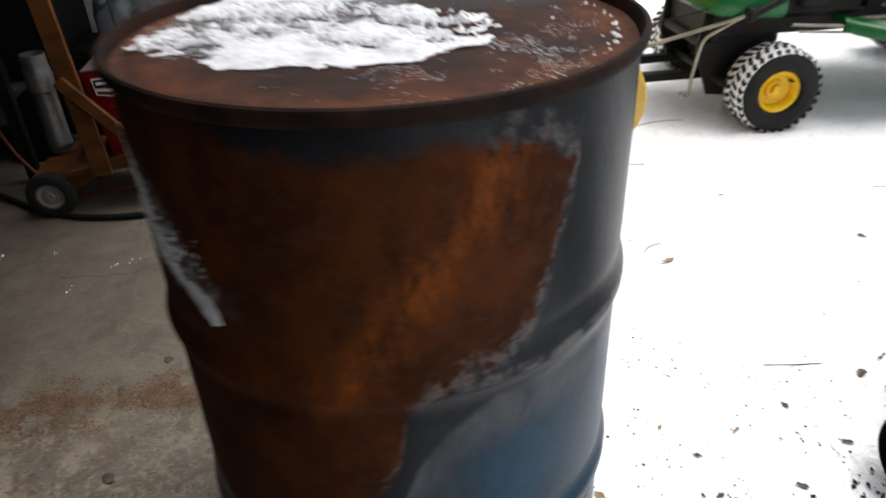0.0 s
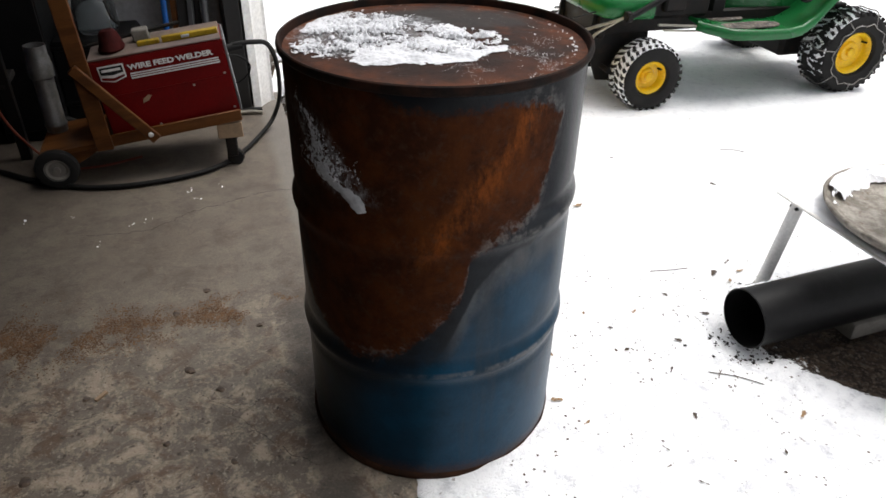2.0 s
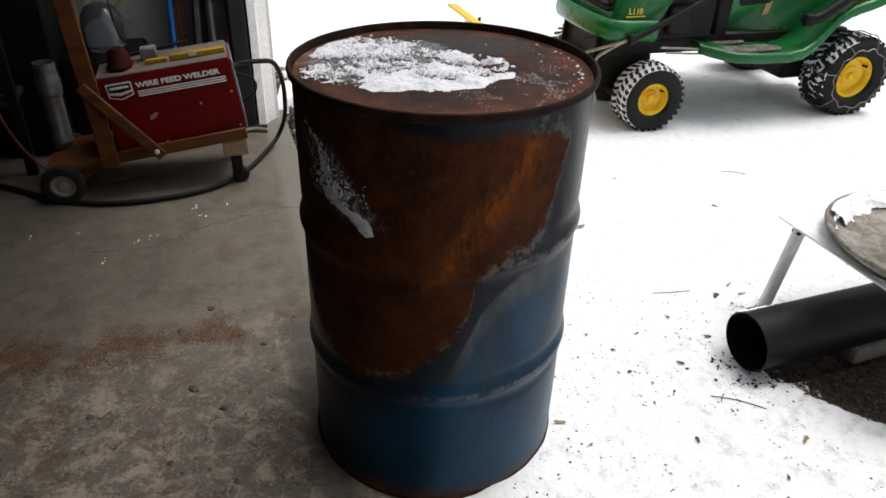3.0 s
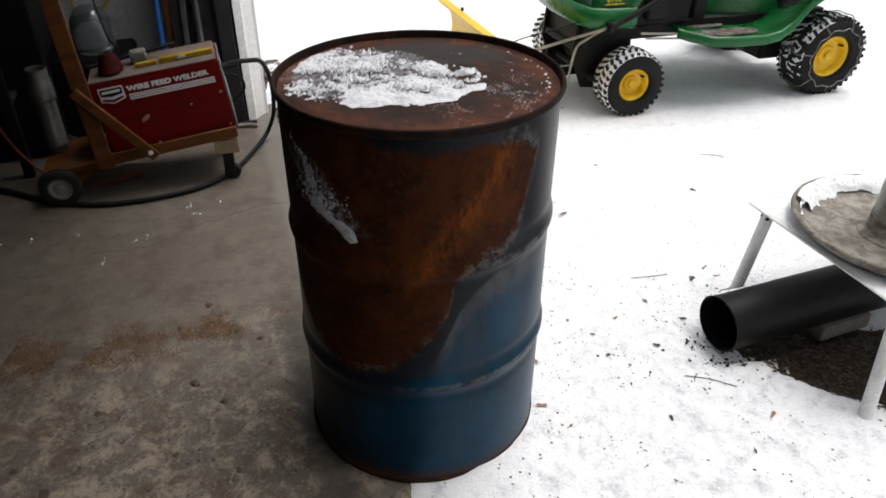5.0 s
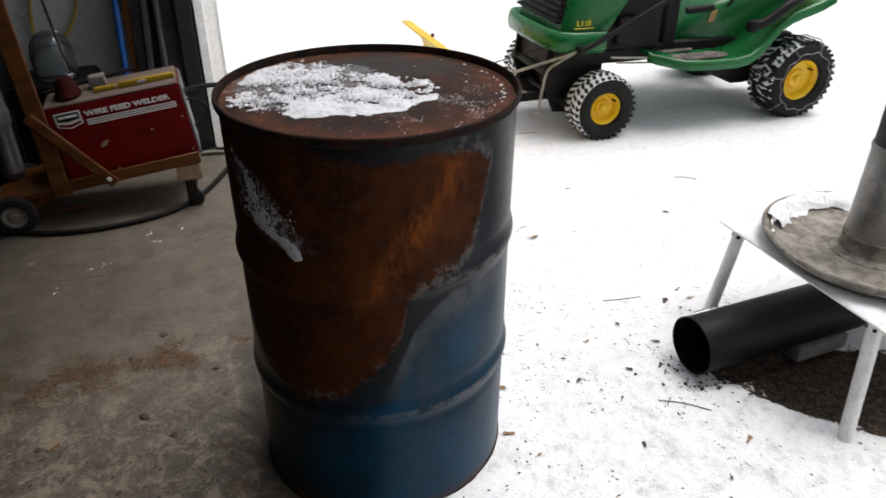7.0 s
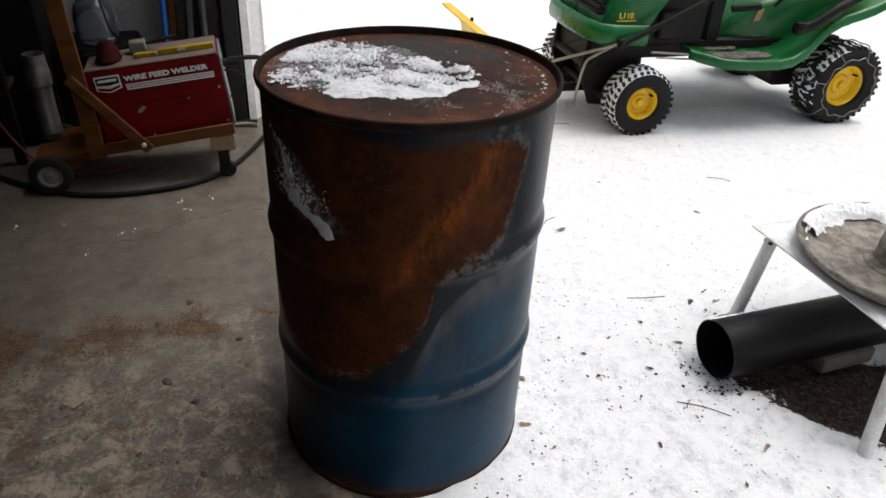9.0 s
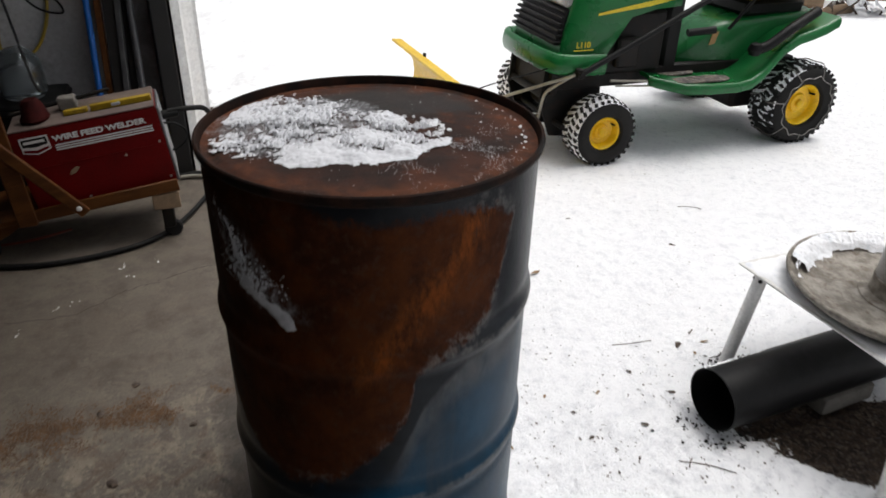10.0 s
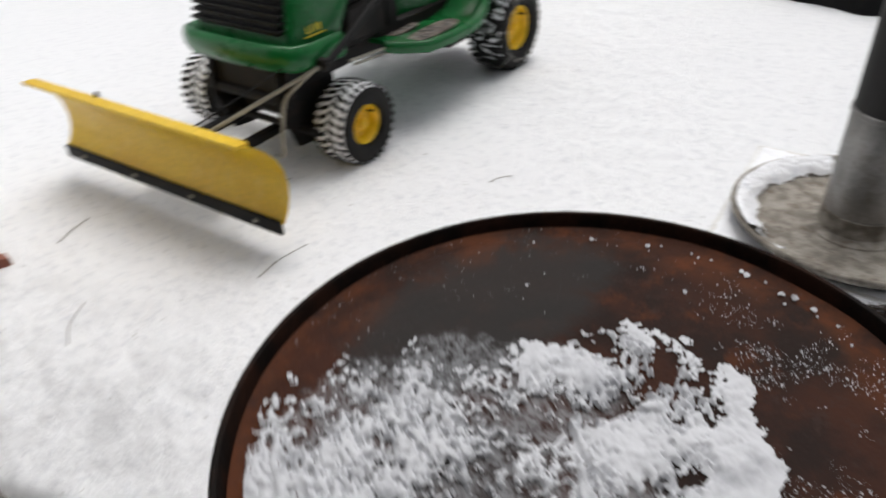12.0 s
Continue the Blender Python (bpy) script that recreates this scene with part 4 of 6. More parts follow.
    for x0, x1, y0, y1, z in ((0.36, 0.68, -0.01, 0.09, 0.397), (0.36, 0.56, 0.12, 0.2, 0.4)):
        out = []
        for k in range(20):
            a = 2 * math.pi * k / 20
            out.append(((x0 + x1) / 2 + (x1 - x0) / 2 * math.copysign(abs(math.cos(a)) ** 0.7, math.cos(a)), (y0 + y1) / 2 + (y1 - y0) / 2 * math.copysign(abs(math.sin(a)) ** 0.7, math.sin(a))))
        b2 = bmesh.new()
        prism(b2, out, 0.006, Matrix.Translation((0, 0, z)) @ Matrix(((1, 0, 0, 0), (0, 0, 1, 0), (0, 1, 0, 0), (0, 0, 0, 1))))
        part("foot_pad", b2, PAD, t, "worn dark grip pad with frozen slush")
    part("warning_tag", prism(bmesh.new(), [(0.655, 0.52), (0.69, 0.525), (0.705, 0.585), (0.67, 0.58)], 0.003, pose(0, 0.178, 0)), TAG, t, "tan warning sticker")
    # dash, wheel, seat
    dash = box(bmesh.new(), (0.36, 0.16, 0.4), (0.48, 0.5, 0.96), 0.03)
    part("dash", dash, BLACK, t, "black plastic dash")
    col = rod(bmesh.new(), (0.46, 0.33, 0.9), (0.56, 0.33, 1.06), 0.02)
    hose(col, [(0.56 + 0.1 * math.cos(a) * 0.86, 0.33 + 0.18 * math.sin(a), 1.06 - 0.06 * math.cos(a)) for a in [2 * math.pi * k / 16 for k in range(17)]], 0.013, 10, 2)
    rod(col, (0.56, 0.15, 1.06), (0.56, 0.51, 1.06), 0.01)
    part("steering_wheel", col, BLACK, t, "black steering wheel")
    st = part("seat_base", box(bmesh.new(), (0.84, 0.17, 0.65), (1.2, 0.49, 0.73), 0.02), BLACK, t, "black seat support")
    part("seat", box(box(bmesh.new(), (0.8, 0.13, 0.735), (1.22, 0.53, 0.81), 0.03, segs=3), (1.18, 0.13, 0.76), (1.27, 0.53, 1.06), 0.03, segs=3), YELLOW, st, "yellow moulded seat")
    lv = hose(bmesh.new(), [(0.8, 0.04, 0.53), (0.86, 0.02, 0.545), (0.98, 0.02, 0.62), (1.08, 0.04, 0.66), (1.16, 0.06, 0.69)], 0.026, 12)
    lathe(lv, [(0, -0.036), (0.026, -0.026), (0.036, 0), (0.026, 0.026), (0, 0.036)], 16, pose(0.8, 0.03, 0.53))
    part("armrest", lv, BLACK, t, "black padded grip rail")
    part("gear_lever", rod(bmesh.new(), (0.74, 0.16, 0.6), (0.8, 0.1, 0.76), 0.008), BLACK, t)
    part("pedal", rod(bmesh.new(), (0.48, 0.14, 0.6), (0.6, 0.1, 0.62), 0.018), BLACK, t)
    # the body is a quarter wider than drawn above; the near side stays where it is
    for o in t.children_recursive:
        wheeled = o.name.startswith(("front_wheel", "rear_wheel")) or o.parent.name.startswith(("front_wheel", "rear_wheel"))
        if not wheeled and not o.name.startswith("model_letters"):
            for v in o.data.vertices:
                v.co.y += 0.23 * max(v.co.y - 0.1, 0.0)


tractor()


def snow_plow():
    p = thing("snow_plow", TRACTOR @ pose(-0.663, 0.414, 0.076, 0, 0, 1.6) @ Matrix.Diagonal((1, 1, 0.864, 1)), "yellow snow plow blade with black cutting edge, fixed to the tractor", "snow plow")
    prof = [(-0.005, 0.075), (0.022, 0.12), (0.038, 0.17), (0.043, 0.22), (0.036, 0.28), (0.015, 0.335), (-0.02, 0.385), (-0.055, 0.42), (-0.1, 0.432)]
    n, w = len(prof), 0.6
    bm = bmesh.new()

    def point(u, v):
        k = v * (n - 1)
        i = min(int(k), n - 2)
        f = k - i
        x = prof[i][0] * (1 - f) + prof[i + 1][0] * f
        z = prof[i][1] * (1 - f) + prof[i + 1][1] * f
        return x, (u - 0.5) * 2 * w * (1 - 0.07 * max(v - 0.72, 0) / 0.28), z
    sheet(bm, point, 24, 24)
    solid(bm, 0.004)
    part("blade", bm, PLOW_YELLOW, p, "curved yellow blade")
    lip = loft(bmesh.new(), [[(-0.1, y, 0.437), (-0.05, y, 0.433), (-0.05, y, 0.421), (-0.1, y, 0.424)] for y in (-0.565, -0.2, 0.2, 0.565)])
    part("top_lip", lip, PLOW_YELLOW, p)
    edge = part("cutting_edge", box(bmesh.new(), (-0.022, -0.595, 0.03), (-0.008, 0.595, 0.09), 0.002), BLACK_IRON, p, "worn black cutting edge")
    for y in (-0.48, -0.16, 0.16, 0.48):
        part("bolt", lathe(bmesh.new(), [(0, 0.007), (0.008, 0.006), (0.01, 0)], 10, pose(-0.022, y, 0.062, 0, -90, 0)), STEEL, edge)
    for y in (-0.3, 0.0, 0.3):
        part("rib", prism(bmesh.new(), [(0.05, 0.08), (0.09, 0.1), (0.08, 0.3), (0.045, 0.3)], 0.012, pose(0, y, 0)), PLOW_YELLOW, p)
    part("top_pin", rod(bmesh.new(), (-0.05, 0.18, 0.43), (-0.05, 0.18, 0.452), 0.008), BLACK_IRON, p)
    fr = bmesh.new()
    for y in (-0.12, 0.12):
        box(fr, (0.07, y - 0.02, 0.1), (0.75, y + 0.02, 0.14), 0.004)
    box(fr, (0.06, -0.22, 0.11), (0.1, 0.22, 0.17), 0.004)
    part("push_frame", fr, BLACK_IRON, p, "black steel push frame")
    for y in (-0.18, 0.18):
        sp = hose(bmesh.new(), [(0.06 + 0.012 * math.cos(k), y + 0.012 * math.sin(k), 0.16 + 0.012 * k / 1.2) for k in range(13)], 0.003, 6, 3)
        part("trip_spring", sp, STEEL, p)


def solid(bm, thick):
    """Give an open sheet a back, a little behind it."""
    bm.normal_update()
    bmesh.ops.solidify(bm, geom=bm.faces[:], thickness=thick)


snow_plow()


def lift_linkage():
    p = thing("plow_lift_linkage", TRACTOR, "black lift lever and pale steel rods of the plow", "plow linkage")
    b = rod(bmesh.new(), (-0.16, 0.02, 0.475), (0.36, 0.02, 0.73), 0.014)
    rod(b, (0.36, 0.02, 0.73), (0.62, 0.02, 0.86), 0.014)
    part("lift_lever", b, BLACK, p, "long black lift lever")
    part("grip", rod(bmesh.new(), (0.6, 0.02, 0.85), (0.72, 0.02, 0.91), 0.02), BLACK, p)
    part("pivot", box(rod(bmesh.new(), (-0.16, -0.0, 0.478), (-0.16, 0.1, 0.478), 0.013), (-0.175, 0.012, 0.455), (-0.145, 0.05, 0.5), 0.004), BLACK_IRON, p)
    part("angle_rod", rod(bmesh.new(), (-0.165, 0.04, 0.472), (-0.56, 0.4, 0.235), 0.0078), STEEL, p, "pale steel rod")
    r = hose(bmesh.new(), [(-0.17, 0.055, 0.468), (-0.245, 0.125, 0.39), (-0.262, 0.145, 0.362), (-0.266, 0.165, 0.32), (-0.266, 0.2, 0.2), (-0.265, 0.21, 0.14)], 0.0075, 10)
    part("lift_rod", r, STEEL, p, "bent pale steel rod")
    part("hook", hose(bmesh.new(), [(-0.265, 0.21, 0.14), (-0.272, 0.208, 0.122), (-0.29, 0.21, 0.118), (-0.3, 0.215, 0.13)], 0.0085, 8), STEEL, p)
    c = hose(bmesh.new(), [(-0.56, 0.36, 0.24), (-0.6, 0.3, 0.33), (-0.55, 0.2, 0.4), (-0.4, 0.15, 0.45), (-0.2, 0.12, 0.5)], 0.003, 6)
    part("cable", c, BLACK, p, "thin black cable")


lift_linkage()


# ---- the small white stand with its zinc pan, flue and pipes ----
def leg(a, b, parent):
    return part("leg", pipe(bmesh.new(), a, b, 0.0185, 0.003, 24), WHITE_STEEL, parent)


def stand():
    s = thing("low_stand", GARAGE, "low white steel stand with tube legs, its top under snow", "stand")
    top = box(bmesh.new(), (1.11, -0.445, 0.326), (1.74, 0.158, 0.332), 0.002)
    for v in top.verts:
        v.co.z += 0.012 * smoothstep(0.0, 0.35, abs(v.co.x - 1.425)) * 0.3
    part("tabletop", top, WHITE_STEEL, s, "thin white sheet-steel top")
    for x, y, dx, dy in ((1.13, 0.085, -0.045, 0.01), (1.13, -0.4, -0.03, -0.05), (1.72, 0.085, 0.05, 0.03), (1.72, -0.4, 0.05, -0.07)):
        l = leg((x, y, 0.326), (x + dx, y + dy, 0.0), s)
        part("bracket", box(bmesh.new(), (x - 0.018, y - 0.016, 0.312), (x + 0.016, y + 0.016, 0.326), 0.004), BLACK_IRON, l)


stand()


def snow_on_stand():
    def cover(x, y):
        return min(x - 1.114, y + 0.441, 0.154 - y, 1.735 - x) * 30 + 0.25 * fbm(x * 20, y * 20) - 0.02

    def point(u, v):
        x, y = 1.11 + 0.63 * u, -0.445 + 0.603 * v
        return x, y, 0.3335 + 0.006 * smoothstep(0.0, 0.5, cover(x, y)) + 0.002 * fbm(x * 30, y * 30)
    ob = part("stand_snow", sheet(bmesh.new(), point, 80, 80, lambda u, v: cover(1.11 + 0.63 * u, -0.445 + 0.603 * v) > 0), SNOW, None, "thin even snow on the white stand", GARAGE)
    tagged(ob, category="snow", kind="stuff")


snow_on_stand()


def zinc_pan():
    c = Vector((1.362, 0.283, 0.338))
    p = thing("zinc_pan", Matrix.Translation(c), "weathered round zinc pan with a rolled rim on the stand", "pan")
    part("dish", lathe(bmesh.new(), [(0, 0.006), (0.1, 0.007), (0.2, 0.009), (0.245, 0.016), (0.275, 0.036), (0.287, 0.046), (0.293, 0.046), (0.295, 0.04), (0.29, 0.034), (0.272, 0.018), (0.25, 0.003), (0.2, 0.0), (0, 0.0)], 80), PAN, p)
    part("rolled_rim", lathe(bmesh.new(), [(0.2915 + 0.0055 * math.cos(a), 0.0455 + 0.0055 * math.sin(a)) for a in [2 * math.pi * k / 10 for k in range(10)]], 80, close=True), PAN, p)

    def cover(a, q):
        return 1 - abs(q - 0.93) / 0.13 + 0.5 * fbm(a * 0.06, q * 6.0, 3.0) - 0.7 * (abs(a - 95) > 55)

    def point(u, v):
        a, q = 20 + 150 * u, 0.72 + 0.27 * v
        r = 0.287 * q
        z = 0.009 + 0.037 * smoothstep(0.72, 1.0, q) + 0.012 * smoothstep(0.0, 0.6, cover(a, q)) * (0.8 + 0.4 * fbm(a, q * 20))
        return r * math.cos(radians(a)), r * math.sin(radians(a)), z
    ob = part("pan_snow", sheet(bmesh.new(), point, 120, 30, lambda u, v: cover(20 + 150 * u, 0.72 + 0.27 * v) > 0.1), SNOW, None, "drift of snow along the pan rim", Matrix.Translation(c))
    tagged(ob, category="snow", kind="stuff")


zinc_pan()


def flue():
    f = thing("stove_flue", Matrix.Translation((1.362, 0.283, 0.345)), "upright galvanised flue pipe, blackened with soot higher up", "flue pipe")
    part("base_collar", lathe(bmesh.new(), [(0.112, 0), (0.11, 0.004), (0.096, 0.007), (0.0885, 0.012), (0.0865, 0.03), (0.0865, 0.05), (0.088, 0.052), (0.088, 0.056), (0.085, 0.058), (0.085, 0.0)], 48), PAN, f, "rust-stained collar with a turned bead")
    part("lower_pipe", lathe(bmesh.new(), [(0.084, 0.02), (0.0825, 0.3), (0.0855, 0.302), (0.0855, 0.312), (0.082, 0.314)], 48), GALV, f, "dull grey galvanised pipe")
    part("upper_pipe", lathe(bmesh.new(), [(0.0815, 0.305), (0.0815, 0.9), (0.0835, 0.902), (0.0835, 0.914), (0.0815, 0.916), (0.0815, 1.2), (0.078, 1.2), (0.078, 0.31)], 48), SOOT, f, "soot-black upper pipe")


flue()


def ground_pipe():
    p = thing("stovepipe", GARAGE, "black painted stovepipe lying on snow under the stand", "stovepipe")
    a, b = (0.889, -0.075, 0.086), (1.66, -0.066, 0.105)
    part("tube", pipe(bmesh.new(), a, b, 0.0845, 0.002, 56), STOVE_BLACK, p)
    m = aim(a, b)
    part("bead", lathe(bmesh.new(), [(0.0845, 0.0), (0.0858, 0.001), (0.0858, 0.003), (0.0848, 0.004)], 56, m), STOVE_BLACK, p)
    part("seam", box(bmesh.new(), (-0.004, 0.0842, 0.004), (0.004, 0.0862, 0.77), 0.0, m @ pose(0, 0, 0, 0, 0, 155)), STOVE_BLACK, p)
    # snow caught along the back of the pipe
    def ridge(u, v):
        x, a = 0.885 + 0.2 * u, 46 + 12 * v
        r = 0.0846 + 0.004 * smoothstep(0.0, 0.3, min(v, 1 - v)) * (1 - u) * (1 + 0.5 * fbm(u * 20, v * 3, 1.0))
        return x, -0.075 + r * math.cos(radians(a)), 0.0865 + 0.007 * u + r * math.sin(radians(a))
    o = part("pipe_snow", sheet(bmesh.new(), ridge, 40, 8, lambda u, v: fbm(u * 14, v * 4, 2.0) > -0.05 - 0.25 * (1 - u)), SNOW, None, "thin line of snow along the black stovepipe", GARAGE)
    tagged(o, category="snow", kind="stuff")
    w = thing("concrete_block", GARAGE @ pose(1.33, -0.125, -0.018, 0, 0, 3), "rough grey concrete block chocking the stovepipe", "concrete block")
    bm = box(bmesh.new(), (-0.1, -0.02, 0.0), (0.1, 0.05, 0.055), 0.009, segs=2)
    part("block", bm, BLOCK, w)


ground_pipe()


def splash_block():
    m = pose(-0.47, 2.37, -0.018, 0, 0, 6)
    s = thing("splash_block", m, "terracotta-coloured splash block half filled with snow", "splash block")
    base = box(bmesh.new(), (-0.16, -0.13, 0.0), (0.02, 0.13, 0.03), 0.006)
    part("tray", base, TERRA, s)
    for y0, y1 in ((-0.12, -0.14), (0.12, 0.13)):
        r = loft(bmesh.new(), [[(x, y - 0.028, 0.0), (x, y + 0.028, 0.0), (x, y + 0.022, h), (x, y - 0.022, h)] for x, y, h in ((-0.16, y0 * 0.55, 0.07), (-0.05, y0 * 0.7, 0.07), (0.08, y0 * 0.9, 0.06), (0.18, y1, 0.05))])
        part("side_rail", r, TERRA, s)
    part("back_wall", box(bmesh.new(), (-0.185, -0.13, 0.0), (-0.15, 0.13, 0.075), 0.008), TERRA, s)

    def point(u, v):
        x, y = -0.42 + 0.24 * u, -0.19 + 0.36 * v
        e = min(u, v, 1 - u, 1 - v)
        return x, y, 0.07 * smoothstep(0.0, 0.12, e + 0.03 * fbm(x * 20, y * 20)) + 0.004 * fbm(x * 40, y * 40)
    ob = part("snow_heap", sheet(bmesh.new(), point, 40, 40), SNOW, None, "square heap of snow beside the splash block", m)
    tagged(ob, category="snow", kind="stuff")


splash_block()


def tarpaulin():
    """Black draped heap beyond the stand, in place of what is likely a parked vehicle."""
    def point(u, v):
        a, q = 2 * math.pi * u, v
        fold = 0.05 * math.sin(a * 7 + 2 * fbm(math.cos(a) * 2, math.sin(a) * 2, 3.0)) + 0.04 * math.sin(a * 13)
        r = (0.2 + 0.8 * q ** 0.7) * (1 + fold * q * q)
        x, y = 0.62 * r * math.cos(a), 0.95 * r * math.sin(a)
        return x, y, 0.72 * (1 - q ** 2.4) + 0.02 * fbm(x * 5, y * 5, 1.0) * (1 - q) + 0.012
    bm = sheet(bmesh.new(), point, 120, 26)
    bmesh.ops.contextual_create(bm, geom=[e for e in bm.edges if e.is_boundary and e.verts[0].co.z > 0.5])
    bmesh.ops.remove_doubles(bm, verts=bm.verts[:], dist=1e-5)
    # made-up stand-in for a dark, vehicle-like object
    o = part("tarpaulin", bm, STOVE_BLACK, None, "black draped heap standing in for a dark object, likely a parked vehicle", pose(4.72, 1.54, ground_height(4.72, 1.54) - 0.004, 0, 0, 20))
    tagged(o, category="tarpaulin")


tarpaulin()


# ---- inside the garage: the welder on its wooden cart ----
RED = surf("dusty_red_enamel", (0.145, 0.003, 0.0034), (0.11, 0.0026, 0.0026), 5.0, (0.4, 0.55), 0.0, 110.0, 0.0003, (0.08, 0.008, 0.007), 0.3, spec=0.12)
RED_TOP = surf("grimy_pale_top", (0.16, 0.12, 0.1), (0.11, 0.08, 0.07), 9.0, (0.6, 0.85), 0.0, 110.0, 0.0005)
PLY = surf("varnished_brown_timber", (0.13, 0.048, 0.013), (0.08, 0.028, 0.008), 4.0, (0.4, 0.6), 0.0, 60.0, 0.0004, (0.07, 0.03, 0.012), 0.4, stretch=(1.0, 6.0, 6.0), spec=0.15)
PALE_WOOD = surf("pale_offcut_wood", (0.3, 0.2, 0.12), (0.22, 0.15, 0.09), 8.0, (0.6, 0.8), 0.0, 80.0, 0.0004)
WHITE_INK = surf("white_print", (0.75, 0.74, 0.72), (0.68, 0.67, 0.65), 9.0, (0.5, 0.6), 0.0, 100.0, 0.0001)
CABLE = surf("black_rubber_cable", (0.008, 0.008, 0.008), (0.015, 0.0145, 0.014), 20.0, (0.5, 0.7), 0.0, 120.0, 0.0003, spec=0.15)
BLUE = surf("bright_blue_plastic", (0.01, 0.12, 0.45), (0.008, 0.1, 0.38), 6.0, (0.3, 0.45), 0.0, 90.0, 0.0002)
ORANGE = surf("orange_cord", (0.2, 0.03, 0.009), (0.16, 0.024, 0.008), 8.0, (0.45, 0.6), 0.0, 90.0, 0.0002)
YELLOW_CORD = surf("yellow_cord", (0.55, 0.38, 0.05), (0.48, 0.33, 0.04), 8.0, (0.45, 0.6), 0.0, 90.0, 0.0002)
DARK_CLOTH = surf("dark_red_leather", (0.03, 0.005, 0.0045), (0.05, 0.007, 0.006), 20.0, (0.7, 0.9), 0.0, 150.0, 0.001, spec=0.1)
DULL_YELLOW = surf("grubby_yellow_plastic", (0.36, 0.24, 0.012), (0.27, 0.17, 0.01), 12.0, (0.5, 0.7), 0.0, 100.0, 0.0003, (0.12, 0.08, 0.02), 0.5, spec=0.2)
GREY_STEEL = surf("grey_conduit", (0.2, 0.2, 0.205), (0.14, 0.14, 0.145), 9.0, (0.35, 0.55), 0.5, 110.0, 0.0003)
HUB = surf("dusty_cart_hub", (0.27, 0.245, 0.215), (0.2, 0.18, 0.16), 9.0, (0.6, 0.8), 0.0, 110.0, 0.0003)
DUST = surf("fresh_sawdust", (0.15, 0.08, 0.036), (0.085, 0.045, 0.021), 30.0, (0.85, 0.95), 0.0, 200.0, 0.001)
GLAZE = Net("clear_jug_plastic")
GLAZE.b.inputs["Transmission Weight"].default_value = 0.95
JUG = GLAZE.done((0.75, 0.8, 0.82), 0.12, 0.0, GLAZE.noise(25.0, 3.0), 0.001, 0.4)


BED = pose(-1.085, 0, 0.118, 0, -6.5, 0)  # the cart stands nose up on a packing block


def welder_cart():
    c = thing("welder_cart", GARAGE, "home-made brown wooden cart on two wheels and casters", "cart")
    part("bed", box(bmesh.new(), (0.0, 1.475, 0.0), (0.755, 1.78, 0.017), 0.002), PLY, c, "brown plywood bed", BED)
    part("front_rail", box(bmesh.new(), (0.225, 1.462, -0.004), (0.757, 1.475, 0.042), 0.003), PLY, c, "", BED)
    part("back_rail", box(bmesh.new(), (0.225, 1.78, -0.004), (0.757, 1.795, 0.042), 0.003), PLY, c, "", BED)
    for y in (1.44,):
        part("upright", box(bmesh.new(), (-0.03, y, 0.0), (0.03, y + 0.021, 1.05), 0.003, pose(0.238, 0, -0.004, 0, 3.2, 0)), PLY, c, "", BED)
    br = part("brace", box(bmesh.new(), (-0.02, 0.0, -0.02), (0.02, 0.018, 0.355), 0.003, pose(0.242, 1.421, 0.305, 0, 148, 0)), PLY, c, "", BED)
    part("screw", lathe(bmesh.new(), [(0, 0.004), (0.008, 0.003), (0.01, 0)], 12, pose(0.415, 1.421, 0.03, 90, 0, 0)), WHITE_INK, br, "pale screw head")
    for y in (1.462, 1.8):
        w = part("wheel", lathe(bmesh.new(), [(0.045, 0.02), (0.06, 0.022), (0.074, 0.016), (0.078, 0.006), (0.078, -0.006), (0.074, -0.016), (0.06, -0.022), (0.045, -0.02)], 40, pose(-1.033, y, 0.079, 90, 0, 0), close=True), RUBBER, c, "black rubber cart wheel")
        part("hub", lathe(bmesh.new(), [(0, 0.02), (0.012, 0.02), (0.014, 0.012), (0.03, 0.01), (0.038, 0.016), (0.047, 0.014), (0.047, -0.014), (0, -0.014)], 32, pose(-1.033, y, 0.079, 90, 0, 0)), HUB, w, "dusty grey wheel hub")
    part("axle", rod(bmesh.new(), (-1.033, 1.47, 0.079), (-1.033, 1.8, 0.079), 0.008), BLACK_IRON, c)
    part("axle_block", prism(bmesh.new(), [(-1.07, 0.119), (-0.86, 0.14), (-0.92, 0.1), (-1.0, 0.06), (-1.06, 0.06)], 0.02, pose(0, 1.49, 0)), PLY, c)
    for y in (1.49, 1.74):
        part("packing_block", box(bmesh.new(), (-0.435, y - 0.025, 0.128), (-0.338, y + 0.045, 0.19), 0.003), PALE_WOOD, c, "pale offcut under the bed")
        k = part("caster", box(bmesh.new(), (-0.41, y - 0.01, 0.04), (-0.365, y + 0.03, 0.1285), 0.006), BLACK_IRON, c, "black swivel caster")
        part("caster_wheel", lathe(bmesh.new(), [(0, 0.013), (0.028, 0.013), (0.034, 0.006), (0.034, -0.006), (0.028, -0.013), (0, -0.013)], 24, pose(-0.378, y + 0.01, 0.034, 90, 0, 0)), RUBBER, k)


welder_cart()


WELDER = GARAGE @ BED @ pose(0.515, 1.492, 0.017)


